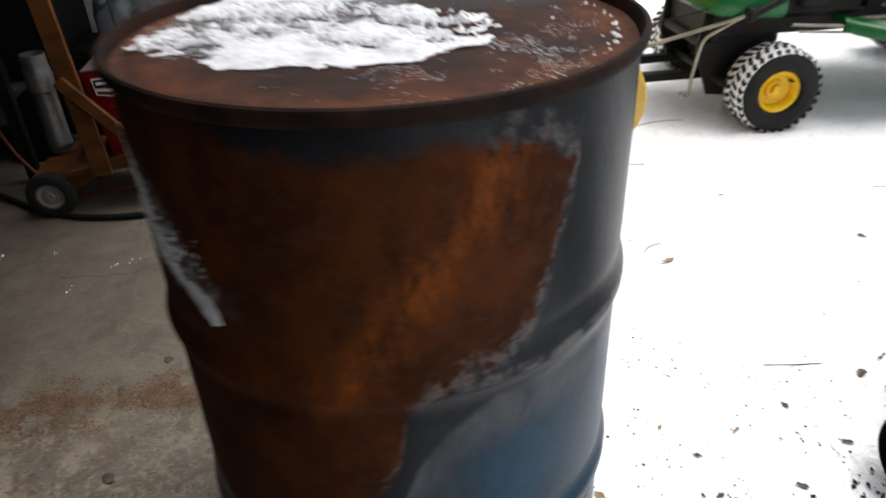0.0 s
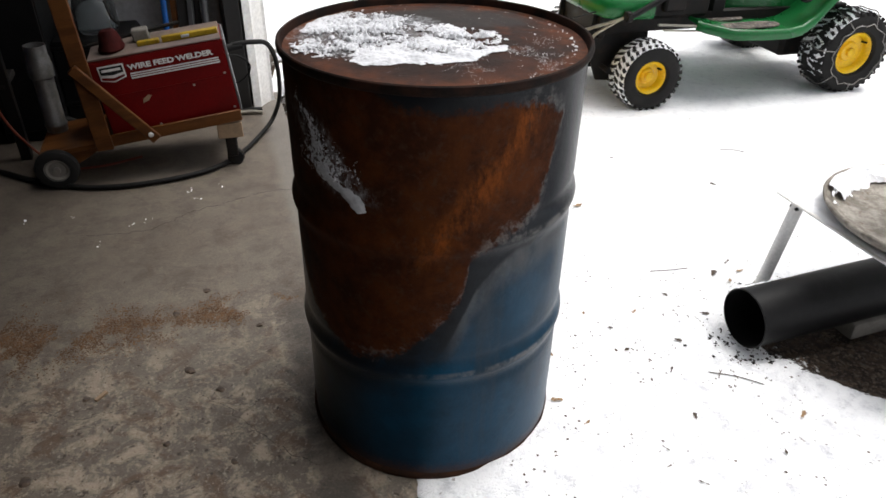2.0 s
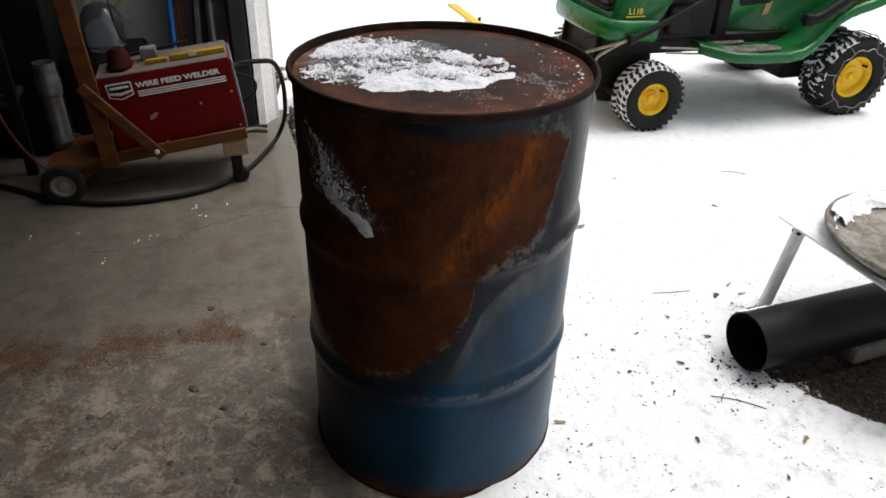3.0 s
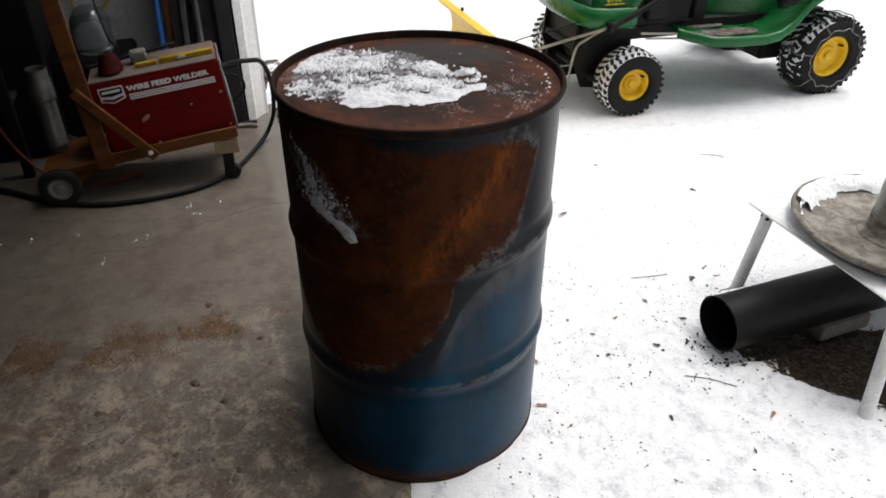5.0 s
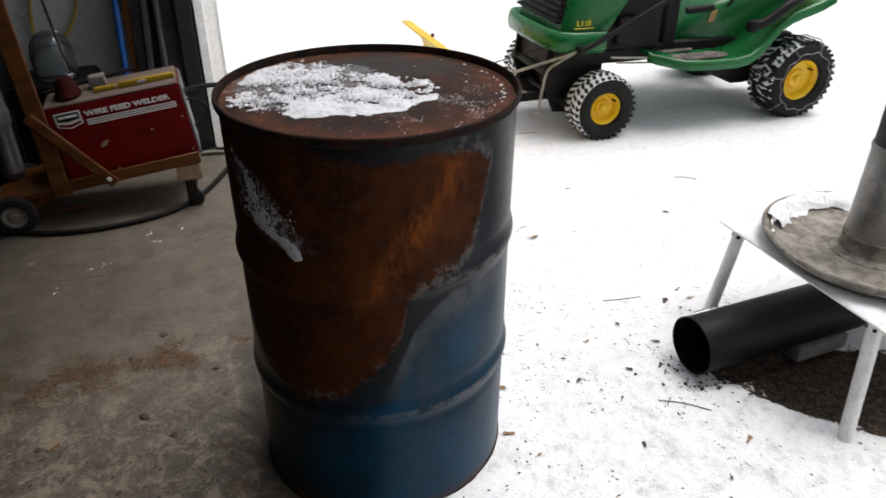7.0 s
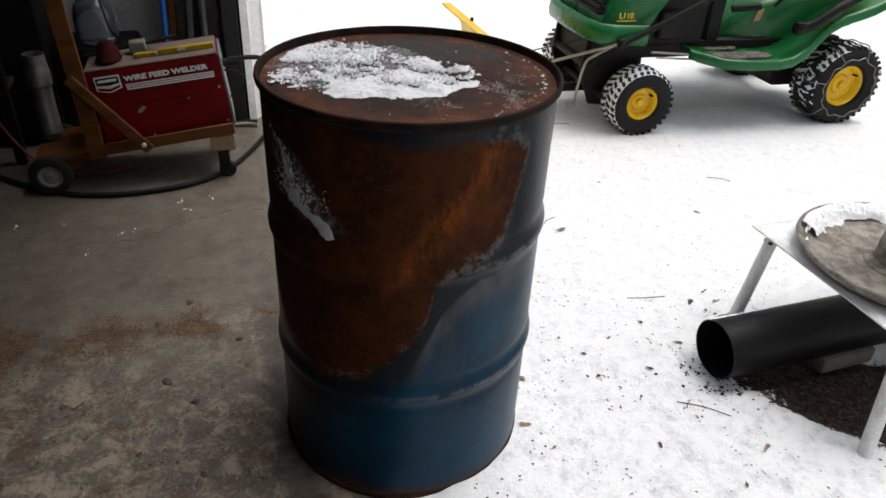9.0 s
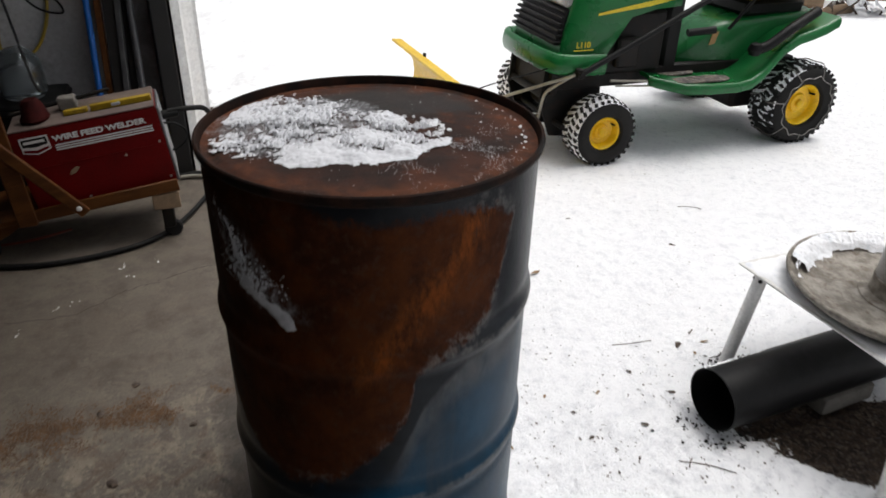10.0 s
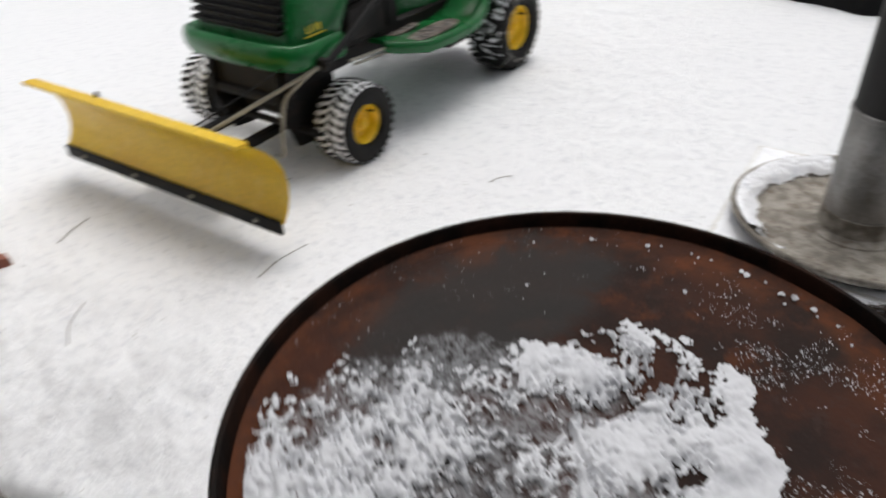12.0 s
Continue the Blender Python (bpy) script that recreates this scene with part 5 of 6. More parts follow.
def welder():
    w = thing("wire_feed_welder", WELDER, "red steel wire feed welder with white lettering on a cart", "welder")
    sh = prism(bmesh.new(), [(-0.24, 0.0), (0.243, 0.0), (0.243, 0.298), (-0.24, 0.298)], 0.24, None, 0.005)
    part("case", sh, RED, w, "red enamelled steel case")
    part("lid", box(bmesh.new(), (-0.238, 0.002, 0.2975), (0.24, 0.238, 0.304), 0.002), RED_TOP, w, "grimy pale top")
    part("front_panel", box(bmesh.new(), (0.243, 0.004, 0.006), (0.252, 0.236, 0.292), 0.002), GREY_STEEL, w, "grey control end panel")
    part("seam", box(bmesh.new(), (-0.235, -0.0025, 0.158), (0.238, 0.0, 0.162), 0.0), RED, w)
    lettering("name_letters", "WIRE FEED WELDER", 0.026, WHITE_INK, w, pose(-0.108, -0.003, 0.248, 90, 0, 0) @ Matrix.Diagonal((1.29, 1.0, 1.0, 1.0)), bold=0.0011)
    for k in range(3):
        part("pinstripe", box(bmesh.new(), (-0.108, -0.003, 0.23 - 0.0085 * k), (0.215, 0.0, 0.2345 - 0.0085 * k), 0), WHITE_INK, w)
    bx = part("maker_badge", prism(bmesh.new(), [(-0.212, 0.262), (-0.122, 0.262), (-0.122, 0.212), (-0.167, 0.198), (-0.212, 0.21)], 0.003, pose(0, -0.0035, 0.014)), WHITE_INK, w, "white shield badge")
    part("badge_field", prism(bmesh.new(), [(-0.207, 0.257), (-0.127, 0.257), (-0.127, 0.232), (-0.167, 0.226), (-0.207, 0.231)], 0.003, pose(0, -0.0055, 0.014)), BLACK, bx)
    part("badge_chevron", prism(bmesh.new(), [(-0.207, 0.222), (-0.167, 0.214), (-0.127, 0.223), (-0.127, 0.216), (-0.167, 0.203), (-0.207, 0.213)], 0.003, pose(0, -0.0055, 0.014)), RED, bx)
    part("name_bar", box(bmesh.new(), (-0.2, -0.0075, 0.255), (-0.134, -0.0055, 0.264), 0), WHITE_INK, bx)
    part("chipped_paint", prism(bmesh.new(), [(-0.098, 0.115), (-0.075, 0.121), (-0.06, 0.138), (-0.07, 0.143), (-0.092, 0.131)], 0.001, pose(0, -0.0012, 0)), PALE_WOOD, w, "chip showing bare primer")
    for x, z in ((0.222, 0.17), (0.225, 0.03), (0.1, 0.145), (-0.06, 0.02)):
        part("screw", lathe(bmesh.new(), [(0, 0.002), (0.0045, 0.0015), (0.005, 0)], 10, pose(x, 0, z, 90, 0, 0)), STEEL, w)
    # torch lead leaves the end panel, bends down and crosses the floor
    inv = WELDER.inverted() @ GARAGE
    part("torch_boot", rod(bmesh.new(), (0.25, 0.1, 0.23), (0.31, 0.1, 0.228), 0.017, 0.013), CABLE, w)
    lead = [(-0.33, 1.59, 0.464), (-0.25, 1.6, 0.465), (-0.19, 1.64, 0.44), (-0.155, 1.72, 0.33), (-0.15, 1.81, 0.16), (-0.185, 1.84, 0.05), (-0.25, 1.75, 0.016), (-0.36, 1.56, 0.014), (-0.5, 1.435, 0.014),
            (-0.73, 1.385, 0.014), (-0.95, 1.415, 0.014), (-1.14, 1.53, 0.014), (-1.33, 1.68, 0.014), (-1.7, 1.85, 0.014)]
    part("torch_lead", hose(bmesh.new(), [inv @ Vector(p) for p in lead], 0.0095, 12, 8), CABLE, w, "thick black welding lead")
    part("thin_lead", hose(bmesh.new(), [(0.25, 0.07, 0.21), (0.29, 0.07, 0.2), (0.32, 0.08, 0.16), (0.31, 0.09, 0.12), (0.27, 0.1, 0.09), (0.25, 0.1, 0.09)], 0.004, 8), CABLE, w)


welder()


def on_welder():
    top = WELDER @ pose(0, 0, 0.304)
    y = thing("yellow_level", top, "short yellow spirit level lying on the welder", "spirit level")
    part("body", box(bmesh.new(), (0.03, 0.06, 0.0), (0.235, 0.084, 0.022), 0.003), DULL_YELLOW, y)
    part("vial", box(bmesh.new(), (0.1, 0.058, 0.006), (0.13, 0.086, 0.018), 0.002), LENS, y)
    y2 = thing("yellow_offcut", top, "small yellow plastic offcut on the welder", "offcut")
    part("strip", box(bmesh.new(), (-0.06, 0.065, 0.0), (0.02, 0.09, 0.017), 0.003), DULL_YELLOW, y2)
    g = thing("welding_glove", top @ pose(-0.15, 0.08, 0.0), "crumpled dark red leather glove on the welder", "glove")
    bm = lathe(bmesh.new(), [(0, 0.0), (0.045, 0.002), (0.052, 0.012), (0.036, 0.04), (0.03, 0.065), (0.022, 0.078), (0, 0.082)], 24)
    for v in bm.verts:
        v.co += Vector((fbm(v.co.x * 30, v.co.y * 30, v.co.z * 30), fbm(v.co.y * 30, v.co.z * 30, 3.0), 0.4 * fbm(v.co.z * 30, v.co.x * 30, 5.0))) * 0.008
        v.co.z = max(v.co.z, 0.0)
    part("palm", bm, DARK_CLOTH, g)
    r = thing("black_rod", top, "thin black steel rod resting along the welder top", "rod")
    part("rod", rod(bmesh.new(), (-0.24, 0.15, 0.014), (0.1, 0.16, 0.04), 0.007), BLACK_IRON, r)
    bx = thing("small_grey_box", top @ pose(-0.045, 0.14, 0.002), "small grey plastic box on the welder", "box")
    part("case", box(bmesh.new(), (-0.03, -0.02, 0.0), (0.03, 0.03, 0.045), 0.005), BLOCK, bx)


on_welder()


def flue_offcut():
    f = thing("galvanised_pipe", GARAGE @ pose(-1.04, 1.69, 0.146, 0, 0, 0) @ Matrix.Diagonal((0.9, 0.9, 1.0, 1.0)), "dull galvanised flue offcut standing on the cart", "flue pipe")
    part("tube", lathe(bmesh.new(), [(0.0, 0.0), (0.043, 0.0), (0.043, 0.02), (0.046, 0.024), (0.046, 0.03), (0.043, 0.034), (0.041, 0.25), (0.038, 0.25)], 40), GALV, f)
    part("collar", lathe(bmesh.new(), [(0.044, 0.215), (0.05, 0.22), (0.05, 0.27), (0.047, 0.275), (0.047, 0.29), (0.044, 0.295), (0.044, 0.34), (0.04, 0.34), (0.04, 0.22)], 40, close=True), GALV, f, "crimped galvanised collar")


flue_offcut()


def leaning(name, label, category, x0, y0, x1, y1, z1, r, material, flat=False):
    """A length of stock leaning on the wall, foot on the floor."""
    o = thing(name, GARAGE, label, category)
    bm = bmesh.new()
    if flat:
        d = (Vector((x1, y1, z1)) - Vector((x0, y0, 0))).length
        box(bm, (-r, -0.012, 0.0), (r, 0.012, d), 0.002, aim((x0, y0, 0.012), (x1, y1, z1)))
    else:
        rod(bm, (x0, y0, 0.01), (x1, y1, z1), r)
    part("length", bm, material, o)


leaning("blue_pole", "slim bright blue pole leaning on the wall", "pole", -0.6, 2.06, -0.53, 2.38, 1.7, 0.013, BLUE)
leaning("dark_board", "dark stained board leaning on the wall", "board", -0.52, 2.1, -0.43, 2.38, 1.6, 0.03, DARK_WALL, True)
leaning("brown_batten", "narrow tan batten leaning on the wall", "batten", -0.56, 2.12, -0.5, 2.38, 1.5, 0.012, PLY, True)
leaning("steel_angle", "grey steel bar leaning on the wall", "steel bar", -0.5, 2.06, -0.4, 2.36, 1.5, 0.011, GREY_STEEL, True)
leaning("conduit", "grey conduit leaning in the corner", "conduit", -0.42, 2.05, -0.38, 2.36, 1.9, 0.014, GREY_STEEL)
leaning("black_pipe", "black iron pipe leaning in the corner", "pipe", -0.46, 2.12, -0.41, 2.38, 1.8, 0.02, BLACK_IRON)


def jug():
    j = thing("clear_jug", GARAGE @ pose(-0.865, 2.16, 0.0), "large clear plastic jug on a dark crate", "jug")
    part("bottle", lathe(bmesh.new(), [(0.0, 0.4), (0.075, 0.4), (0.088, 0.42), (0.09, 0.5), (0.08, 0.55), (0.055, 0.585), (0.025, 0.6), (0.0, 0.602), (0.0, 0.597), (0.024, 0.595), (0.052, 0.58), (0.076, 0.548), (0.086, 0.5), (0.084, 0.42), (0.0, 0.405)], 40), JUG, j)
    k = thing("dark_crate", GARAGE @ pose(-0.88, 2.17, 0.0), "dark plastic crate on the floor by the wall", "crate")
    part("body", box(bmesh.new(), (-0.17, -0.15, 0.0), (0.17, 0.15, 0.398), 0.01), BLACK, k)
    for z in (0.12, 0.24, 0.36):
        part("band", box(bmesh.new(), (-0.175, -0.155, z), (0.175, 0.155, z + 0.02), 0.004), BLACK, k)


jug()


def wall_cords():
    c = thing("hanging_rope", GARAGE, "looped yellow rope hanging on the grey wall", "rope")
    part("loop", hose(bmesh.new(), [(-0.76, 2.405, 1.1), (-0.73, 2.4, 0.76), (-0.78, 2.395, 0.58), (-0.86, 2.39, 0.505), (-0.945, 2.39, 0.53), (-0.93, 2.395, 0.7), (-0.86, 2.405, 1.1)], 0.007, 8), YELLOW_CORD, c)
    b = thing("black_wire", GARAGE, "thin black wire drooping down the grey wall", "wire")
    part("strand", hose(bmesh.new(), [(-0.95, 2.4, 1.2), (-0.86, 2.39, 0.86), (-0.78, 2.35, 0.72), (-0.68, 2.39, 0.68), (-0.72, 2.4, 0.75), (-0.9, 2.41, 0.8)], 0.005, 8), CABLE, b)
    w = thing("mains_lead", GARAGE, "thin black mains lead running down to the welder", "lead")
    part("strand", hose(bmesh.new(), [(-0.95, 2.2, 1.2), (-0.84, 2.0, 0.85), (-0.76, 1.7, 0.6), (-0.72, 1.58, 0.57)], 0.005, 8), CABLE, w)


wall_cords()


def dark_shelving():
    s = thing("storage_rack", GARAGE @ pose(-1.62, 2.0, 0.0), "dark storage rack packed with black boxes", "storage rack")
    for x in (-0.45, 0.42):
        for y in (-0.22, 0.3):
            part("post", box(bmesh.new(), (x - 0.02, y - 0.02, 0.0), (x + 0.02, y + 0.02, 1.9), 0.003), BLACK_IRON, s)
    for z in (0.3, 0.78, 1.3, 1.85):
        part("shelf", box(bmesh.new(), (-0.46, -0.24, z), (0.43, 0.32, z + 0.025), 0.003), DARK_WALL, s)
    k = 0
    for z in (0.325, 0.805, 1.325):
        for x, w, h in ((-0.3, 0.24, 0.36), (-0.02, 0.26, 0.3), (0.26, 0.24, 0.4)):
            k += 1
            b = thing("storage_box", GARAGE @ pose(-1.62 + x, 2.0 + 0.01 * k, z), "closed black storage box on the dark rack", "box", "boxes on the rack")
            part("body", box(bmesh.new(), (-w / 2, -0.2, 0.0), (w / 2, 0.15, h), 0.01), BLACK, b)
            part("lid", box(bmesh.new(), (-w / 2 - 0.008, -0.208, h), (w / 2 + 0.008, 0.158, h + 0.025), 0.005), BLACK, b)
    p = thing("grey_panel", GARAGE @ pose(-1.45, 1.95, 0.0), "grey plastic panel propped against the rack", "panel")
    part("sheet", box(bmesh.new(), (-0.24, -0.24, 0.56), (0.22, -0.225, 0.72), 0.004), GREY_WALL, p)
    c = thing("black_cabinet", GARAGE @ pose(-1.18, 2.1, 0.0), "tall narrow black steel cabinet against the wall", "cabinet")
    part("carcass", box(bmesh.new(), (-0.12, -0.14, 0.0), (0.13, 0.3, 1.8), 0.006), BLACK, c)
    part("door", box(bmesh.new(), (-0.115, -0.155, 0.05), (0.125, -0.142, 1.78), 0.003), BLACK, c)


dark_shelving()


def hoses():
    b = thing("blue_air_hose", GARAGE, "bright blue air hose looped down to the floor", "air hose")
    part("tube", hose(bmesh.new(), [(-1.5, 1.72, 0.62), (-1.38, 1.68, 0.52), (-1.3, 1.66, 0.42), (-1.36, 1.65, 0.36), (-1.34, 1.63, 0.27), (-1.3, 1.62, 0.18), (-1.36, 1.6, 0.08), (-1.46, 1.58, 0.03), (-1.6, 1.56, 0.012), (-1.9, 1.5, 0.012)], 0.011, 10), BLUE, b)
    part("coupling", rod(bmesh.new(), (-1.31, 1.62, 0.2), (-1.29, 1.61, 0.14), 0.012), STEEL, b, "steel hose coupling")
    o = thing("orange_cord", GARAGE, "orange extension cord trailing behind the cart", "extension cord")
    part("strand", hose(bmesh.new(), [(-1.26, 1.74, 0.5), (-1.25, 1.7, 0.35), (-1.2, 1.66, 0.2), (-1.12, 1.62, 0.09), (-1.04, 1.6, 0.02), (-0.9, 1.6, 0.01), (-0.75, 1.65, 0.01)], 0.005, 8), ORANGE, o)
    g = thing("ground_clamp", GARAGE @ pose(-0.27, 2.03, 0.0), "dark steel earth clamp lying on the slab", "clamp")
    part("jaw", hose(bmesh.new(), [(0.05, 0.02, 0.012), (0.0, 0.015, 0.016), (-0.05, 0.01, 0.012)], 0.011, 8), BLACK_IRON, g)
    part("jaw", hose(bmesh.new(), [(0.05, -0.025, 0.012), (0.0, -0.005, 0.014), (-0.05, 0.0, 0.012)], 0.009, 8), STEEL, g)


hoses()


# ---- litter ----
def flakes(name, label, spots, material, category, seed, low, high, thick=0.25, m=None):
    """Tiny flat chips lying at spots, joined in one mesh."""
    rnd = random.Random(seed)
    verts, faces = [], []
    for x, y, z in spots:
        r, a, q = low + (high - low) * rnd.random() ** 2, rnd.random() * 6.28, 0.3 + 0.6 * rnd.random()
        base = len(verts)
        for k in range(4):
            b = a + k * math.pi / 2
            e = r if k % 2 == 0 else r * q
            verts.append((x + e * math.cos(b), y + e * math.sin(b), z + r * thick * rnd.random()))
        verts.append((x, y, z + r * thick))
        faces += [(base + k, base + (k + 1) % 4, base + 4) for k in range(4)]
    me = bpy.data.meshes.new(name)
    me.from_pydata(verts, [], faces)
    me.materials.append(material)
    ob = new(name, me)
    if m is not None:
        ob.matrix_basis = m
    return tagged(ob, label, category, kind="stuff")


def sawdust():
    rnd = random.Random(21)
    spots = []
    while len(spots) < 11000:
        t = rnd.random() ** 1.3
        x = -1.22 + 0.84 * t
        y = 0.11 + 0.28 * t + rnd.gauss(0, 0.07 * (1.0 - 0.55 * t))
        if fbm(x * 9, y * 9, 2.3) + 0.3 * (1 - 1.5 * t) > -0.1 + 0.4 * rnd.random() and 0.952 * x + 0.307 * y < -0.2:
            spots.append((x, y, 0.0005))
    flakes("sawdust", "tan sawdust strewn across the concrete", spots, DUST, "sawdust", 22, 0.0012, 0.0042, 0.4)
    spots = [(rnd.gauss(-0.7, 0.35), rnd.gauss(-0.05, 0.3), 0.0005) for _ in range(2200)]
    flakes("floor_grit", "brown grit and crumbs on the concrete", [s for s in spots if 0.952 * s[0] + 0.307 * s[1] < -0.14], TWIG, "grit", 23, 0.0007, 0.0035, 0.4)
    pale = [(-1.551, 0.776), (-1.138, 0.68), (-1.064, 0.789), (-1.024, 0.836), (-0.938, 1.08), (-0.828, 1.1), (-0.95, 1.04), (-1.3, 0.85), (-1.45, 0.8), (-0.9, 1.0)]
    crumbs("snow_bits", "small white snow bits on the concrete", [(x + rnd.gauss(0, 0.01), y + rnd.gauss(0, 0.01), 0) for x, y in pale for _ in range(3)], SNOW, 24, 0.002, 0.006)


sawdust()


def chips():
    """Single dark clods and a pale wood chip on the slab."""
    rnd = random.Random(8)
    for x, y, r in ((-0.543, -0.016, 0.012), (-0.642, 0.052, 0.014), (-0.87, -0.059, 0.01), (-0.898, -0.318, 0.013), (-0.752, 0.292, 0.011), (-0.698, 0.413, 0.012), (-0.62, -0.2, 0.008), (-0.5, 0.25, 0.009), (-0.45, -0.25, 0.008), (-1.0, -0.25, 0.009)):
        bm = bmesh.new()
        bmesh.ops.create_icosphere(bm, subdivisions=2, radius=r)
        for v in bm.verts:
            v.co *= 1 + 0.6 * fbm(v.co.x * 90 + x * 50, v.co.y * 90, v.co.z * 90)
            v.co.z = max(v.co.z * 0.5, 0.0)
        o = part("dirt_clod", bm, TWIG, None, "small dark clod of dirt on the concrete", pose(x, y, 0.0005))
        tagged(o, category="dirt clod", group="clods on the slab")
    o = part("wood_chip", box(bmesh.new(), (-0.018, -0.005, 0.0), (0.018, 0.005, 0.007), 0.001), PALE_WOOD, None, "pale splinter of wood on the concrete", pose(-0.835, -0.05, 0.0005, 0, 0, 65))
    tagged(o, category="wood chip")


chips()


def cracks():
    bm = bmesh.new()
    rnd = random.Random(3)
    for pts, w in (([(-1.2, 0.72), (-1.124, 0.738), (-0.991, 0.773), (-0.902, 0.893), (-0.791, 0.964), (-0.658, 1.062), (-0.5, 1.1)], 0.0014), ([(-0.62, -0.02), (-0.5, -0.09), (-0.36, -0.2), (-0.25, -0.26)], 0.0007), ([(-1.0, -0.1), (-0.85, -0.12), (-0.7, -0.06)], 0.0006)):
        line = [p + Vector((rnd.gauss(0, 0.004), rnd.gauss(0, 0.004), 0)) for p in smooth_line([(x, y, 0.0006) for x, y in pts], 10)]
        prev = None
        for i, p in enumerate(line):
            d = (line[min(i + 1, len(line) - 1)] - line[max(i - 1, 0)]).normalized()
            s = Vector((-d.y, d.x, 0)) * w * (0.4 + 0.9 * rnd.random()) * (0.3 if i in (0, len(line) - 1) else 1)
            cur = (bm.verts.new(p + s), bm.verts.new(p - s))
            if prev:
                bm.faces.new((prev[0], prev[1], cur[1], cur[0]))
            prev = cur
    ob = part("floor_crack", bm, BLACK_IRON, None, "fine dark cracks in the concrete slab")
    tagged(ob, category="crack", kind="stuff")


cracks()


def leaf(x, y, size, turn, seed, tone=None):
    def point(u, v):
        t = u * 2 - 1
        w = (1 - t * t) ** 0.7 * (0.3 + 0.16 * math.sin(2.3 * seed) + 0.12 * math.sin(9 * u + seed))
        s = (v - 0.5) * 2 * w
        return size * t, size * s, size * (0.28 * s * s + 0.2 * t * t * math.sin(seed) + 0.1 * fbm(t * 2 + seed, s * 2)) + 0.1 * size
    o = part("dead_leaf", sheet(bmesh.new(), point, 8, 6), tone or LEAF, None, "curled brown dead leaf on the snow", pose(x, y, ground_height(x, y) + 0.003, 6, 4, turn))
    tagged(o, category="leaf", group="dead leaves")


def litter_on_snow():
    rnd = random.Random(31)
    for i, (x, y, s) in enumerate(((0.318, -0.058, 0.017), (0.385, -0.122, 0.013), (0.322, 0.122, 0.014), (0.648, 0.076, 0.013), (0.604, 0.333, 0.012), (0.543, 0.155, 0.011), (0.584, 0.035, 0.012), (0.661, -0.094, 0.011), (0.934, -0.088, 0.017),
                                    (0.84, -0.212, 0.012), (0.913, 0.545, 0.018), (0.975, 0.608, 0.019), (1.002, 0.559, 0.015), (0.518, 0.256, 0.01), (0.481, 0.485, 0.011), (0.816, 0.324, 0.012), (0.536, 0.98, 0.026), (0.75, 1.402, 0.014), (1.113, 1.18, 0.014),
                                    (0.62, -0.3, 0.013), (0.45, 0.32, 0.01), (0.72, 0.42, 0.012), (0.56, -0.2, 0.012), (0.7, 0.2, 0.012), (0.95, 0.5, 0.014), (1.03, 0.49, 0.02))):
        leaf(x, y, s, rnd.random() * 360, i * 1.7, (LEAF, TWIG)[i not in (0, 1, 2) and i % 4 != 0])
    for x, y, a, n, bend in ((0.812, 0.045, -20, 0.14, 0.007), (0.77, 0.56, 8, 0.13, 0.0), (0.775, 0.06, 60, 0.035, 0.002), (1.0, 0.46, 40, 0.09, 0.02), (1.05, 0.42, -15, 0.1, 0.01), (0.5, 1.05, 50, 0.08, 0.01), (0.62, 2.05, 20, 0.2, 0.01), (0.42, 1.6, 15, 0.22, 0.02), (-0.2, 1.75, 60, 0.2, 0.02), (-0.05, 2.3, 35, 0.16, 0.01), (1.3, 1.5, -12, 0.1, 0.01)):
        d = Vector((math.cos(radians(a)), math.sin(radians(a)), 0))
        c, s = Vector((x, y, 0)), Vector((-d.y, d.x, 0))
        pts = [c - d * n / 2, c + s * bend, c + d * n / 2]
        o = part("twig", hose(bmesh.new(), [(p.x, p.y, ground_height(p.x, p.y) + 0.003) for p in pts], 0.0012, 6, 5), TWIG, None, "thin dark twig lying on the snow")
        tagged(o, category="twig", group="twigs on the snow")
    spots = []
    while len(spots) < 1500:
        x, y = rnd.uniform(0.0, 1.6), rnd.gauss(0.15, 0.4)
        if 0.952 * x + 0.307 * y > 0.0 and math.hypot(x, y) > 0.31 and fbm(x * 5, y * 5, 4.0) > -0.05 and y < 1.2:
            spots.append((x, y, ground_height(x, y) + 0.0015))
    flakes("snow_litter", "dark specks of leaf litter and grass in the snow", spots, TWIG, "leaf litter", 32, 0.0008, 0.005, 0.2)
    spots = []
    while len(spots) < 120:
        a, q = rnd.random() * 6.28, rnd.gauss(0.0, 0.06)
        x, y = 0.9 + q + 0.03 * math.cos(a), 0.2 + rnd.gauss(0, 0.05)
        spots.append((x, y, ground_height(x, y) + 0.002))
    for _ in range(200):
        x, y = 1.03 + rnd.gauss(0, 0.05), 0.42 + rnd.gauss(0, 0.035)
        spots.append((x, y, ground_height(x, y) + 0.002))
    flakes("bark_litter", "dark bark crumbs round the pipe mouth and leg", spots, BLACK_IRON, "bark", 33, 0.003, 0.009, 0.5)
    spots = []
    while len(spots) < 2400:
        x, y = rnd.uniform(0.9, 1.9), rnd.uniform(-0.3, 0.4)
        d = ((0.93 * (x - 1.42) - 0.36 * (y - 0.1)) / 0.5) ** 2 + ((0.36 * (x - 1.42) + 0.93 * (y - 0.1)) / 0.21) ** 2
        if d < 0.95:
            spots.append((x, y, ground_height(x, y) + 0.002))
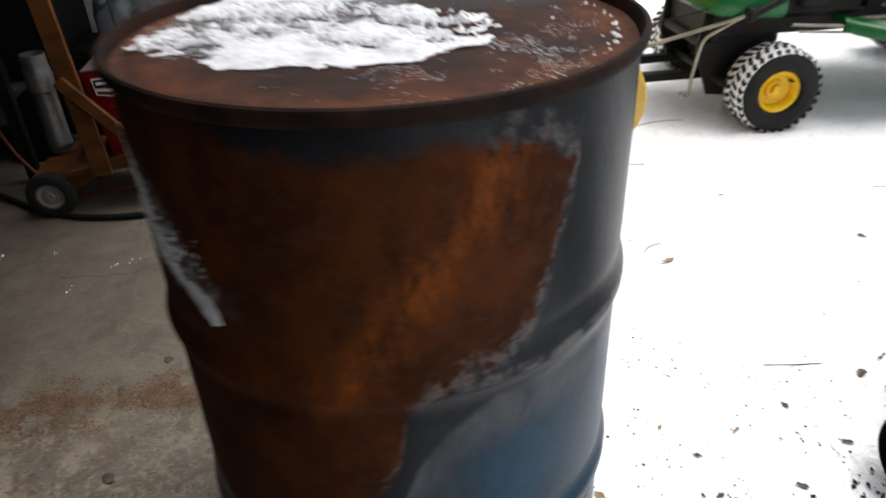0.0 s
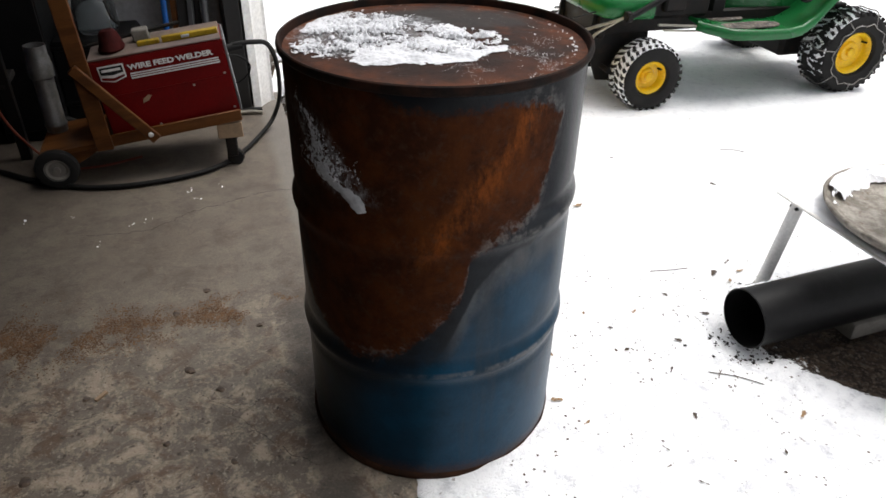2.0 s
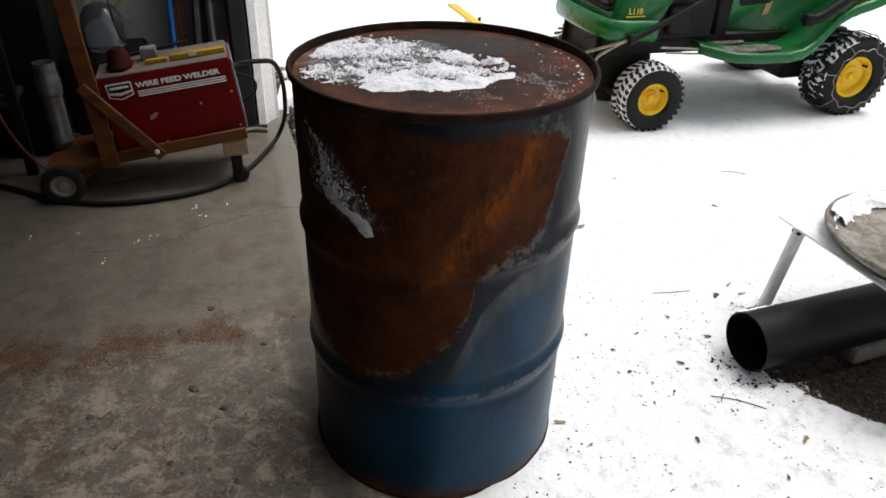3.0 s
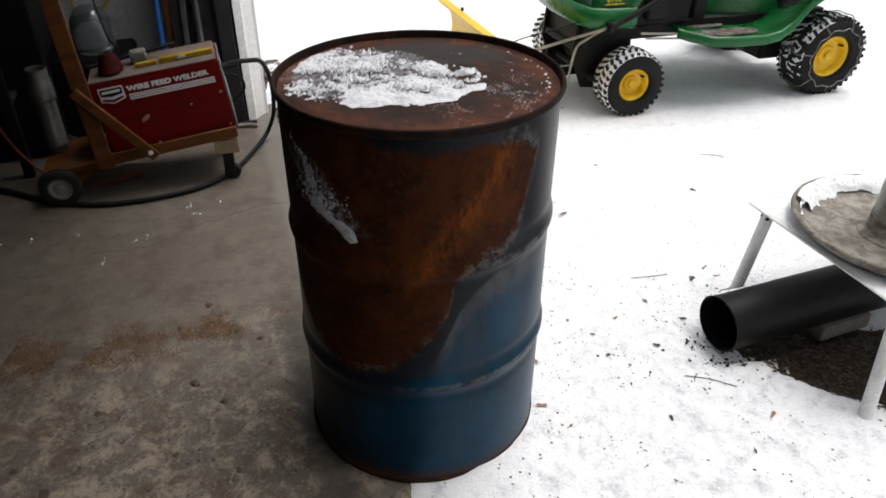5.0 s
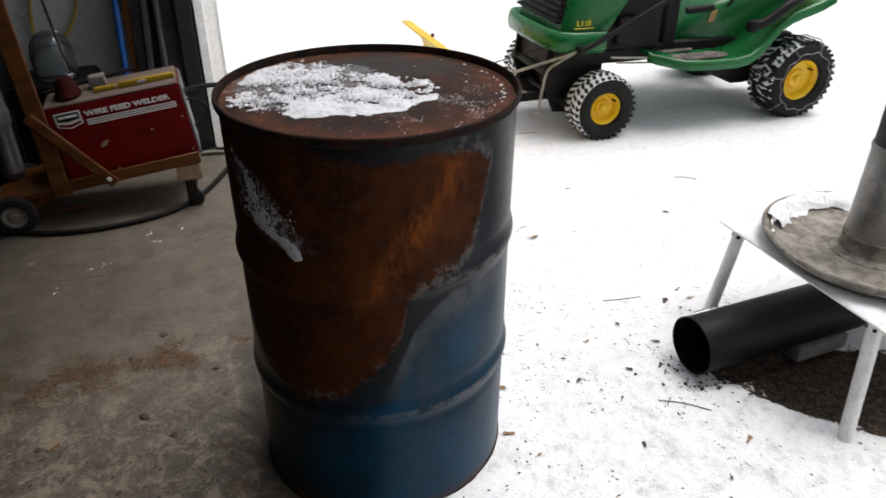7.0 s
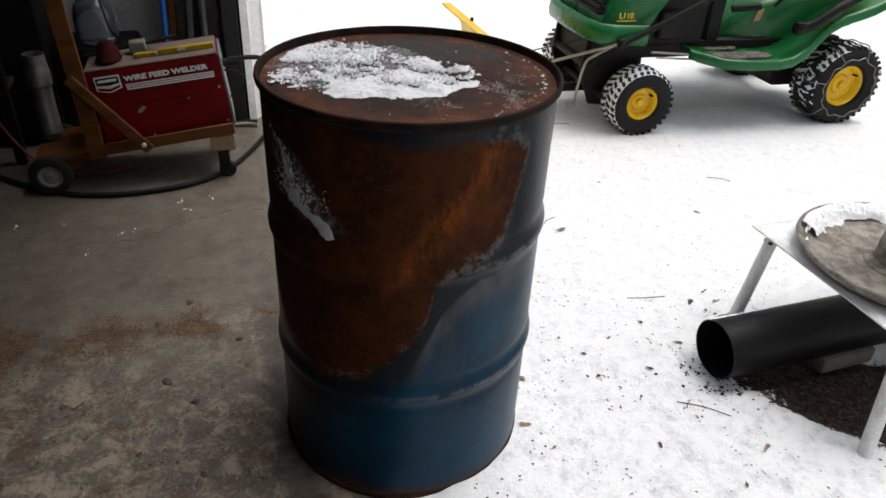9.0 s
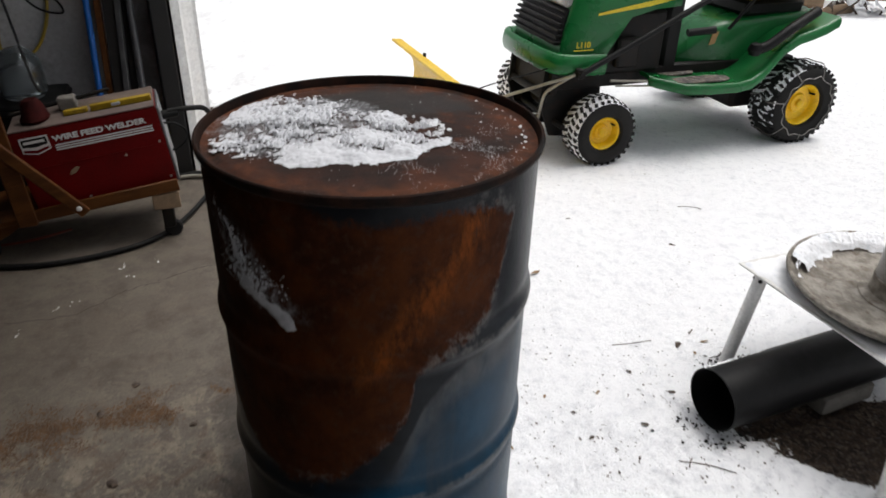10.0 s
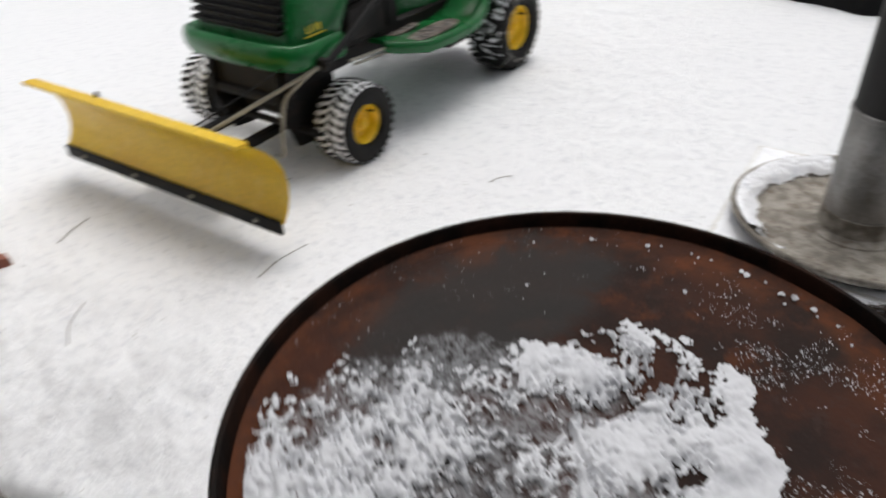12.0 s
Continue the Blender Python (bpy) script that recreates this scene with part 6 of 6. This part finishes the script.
    flakes("earth_litter", "brown leaf litter on the bare earth", spots, TWIG, "leaf litter", 34, 0.003, 0.009, 0.4)
    spots = []
    while len(spots) < 2200:
        gy, gx = rnd.uniform(1.55, 3.0), rnd.gauss(-0.075, 0.045)
        if gx > -0.115 and fbm(gy * 4, gx * 9, 3.3) + 1.6 * max(gy - 2.55, 0) > -0.12 + 0.5 * max(gx + 0.08, 0) * 10:
            x, y = 0.9516 * gx - 0.3074 * gy, 0.3074 * gx + 0.9516 * gy
            spots.append((x, y, ground_height(x, y) + 0.003))
    flakes("wall_litter", "brown leaves and stones along the garage wall", spots, TWIG, "leaf litter", 35, 0.004, 0.013, 0.4)


litter_on_snow()


def brush_pile():
    """Snow-covered logs and sticks beyond the tractor."""
    rnd = random.Random(44)
    b = thing("brush_pile", pose(4.35, 5.85, -0.022), "snow-covered pile of cut logs and brush", "brush pile")
    for k in range(7):
        x, y, z = rnd.uniform(-0.5, 0.5), rnd.uniform(-0.2, 0.2), 0.05 + 0.09 * (k % 3)
        a = rnd.uniform(-0.5, 0.5)
        d = Vector((math.cos(a), math.sin(a), 0.05)) * rnd.uniform(0.2, 0.4)
        c = Vector((x, y, z))
        part("log", rod(bmesh.new(), c - d, c + d, 0.05 + 0.02 * rnd.random(), seg=12), PALE_WOOD if k % 2 else TWIG, b)
    for k in range(16):
        x, y = rnd.uniform(-0.6, 0.6), rnd.uniform(-0.3, 0.3)
        part("branch", hose(bmesh.new(), [(x, y, 0.02), (x + rnd.uniform(-0.2, 0.2), y + rnd.uniform(-0.1, 0.1), 0.22), (x + rnd.uniform(-0.5, 0.5), y + rnd.uniform(-0.2, 0.2), 0.34)], 0.01, 6), TWIG, b)

    def point(u, v):
        x, y = -0.6 + 1.2 * u, -0.3 + 0.6 * v
        return x, y, 0.27 * max(1 - (2 * u - 1) ** 2, 0) * (0.7 + 0.6 * fbm(x * 5, y * 5)) - 0.02
    part("snow_cover", sheet(bmesh.new(), point, 40, 20, lambda u, v: fbm(u * 9, v * 6, 7.0) > -0.05), SNOW, b, "patchy snow on the logs")


brush_pile()
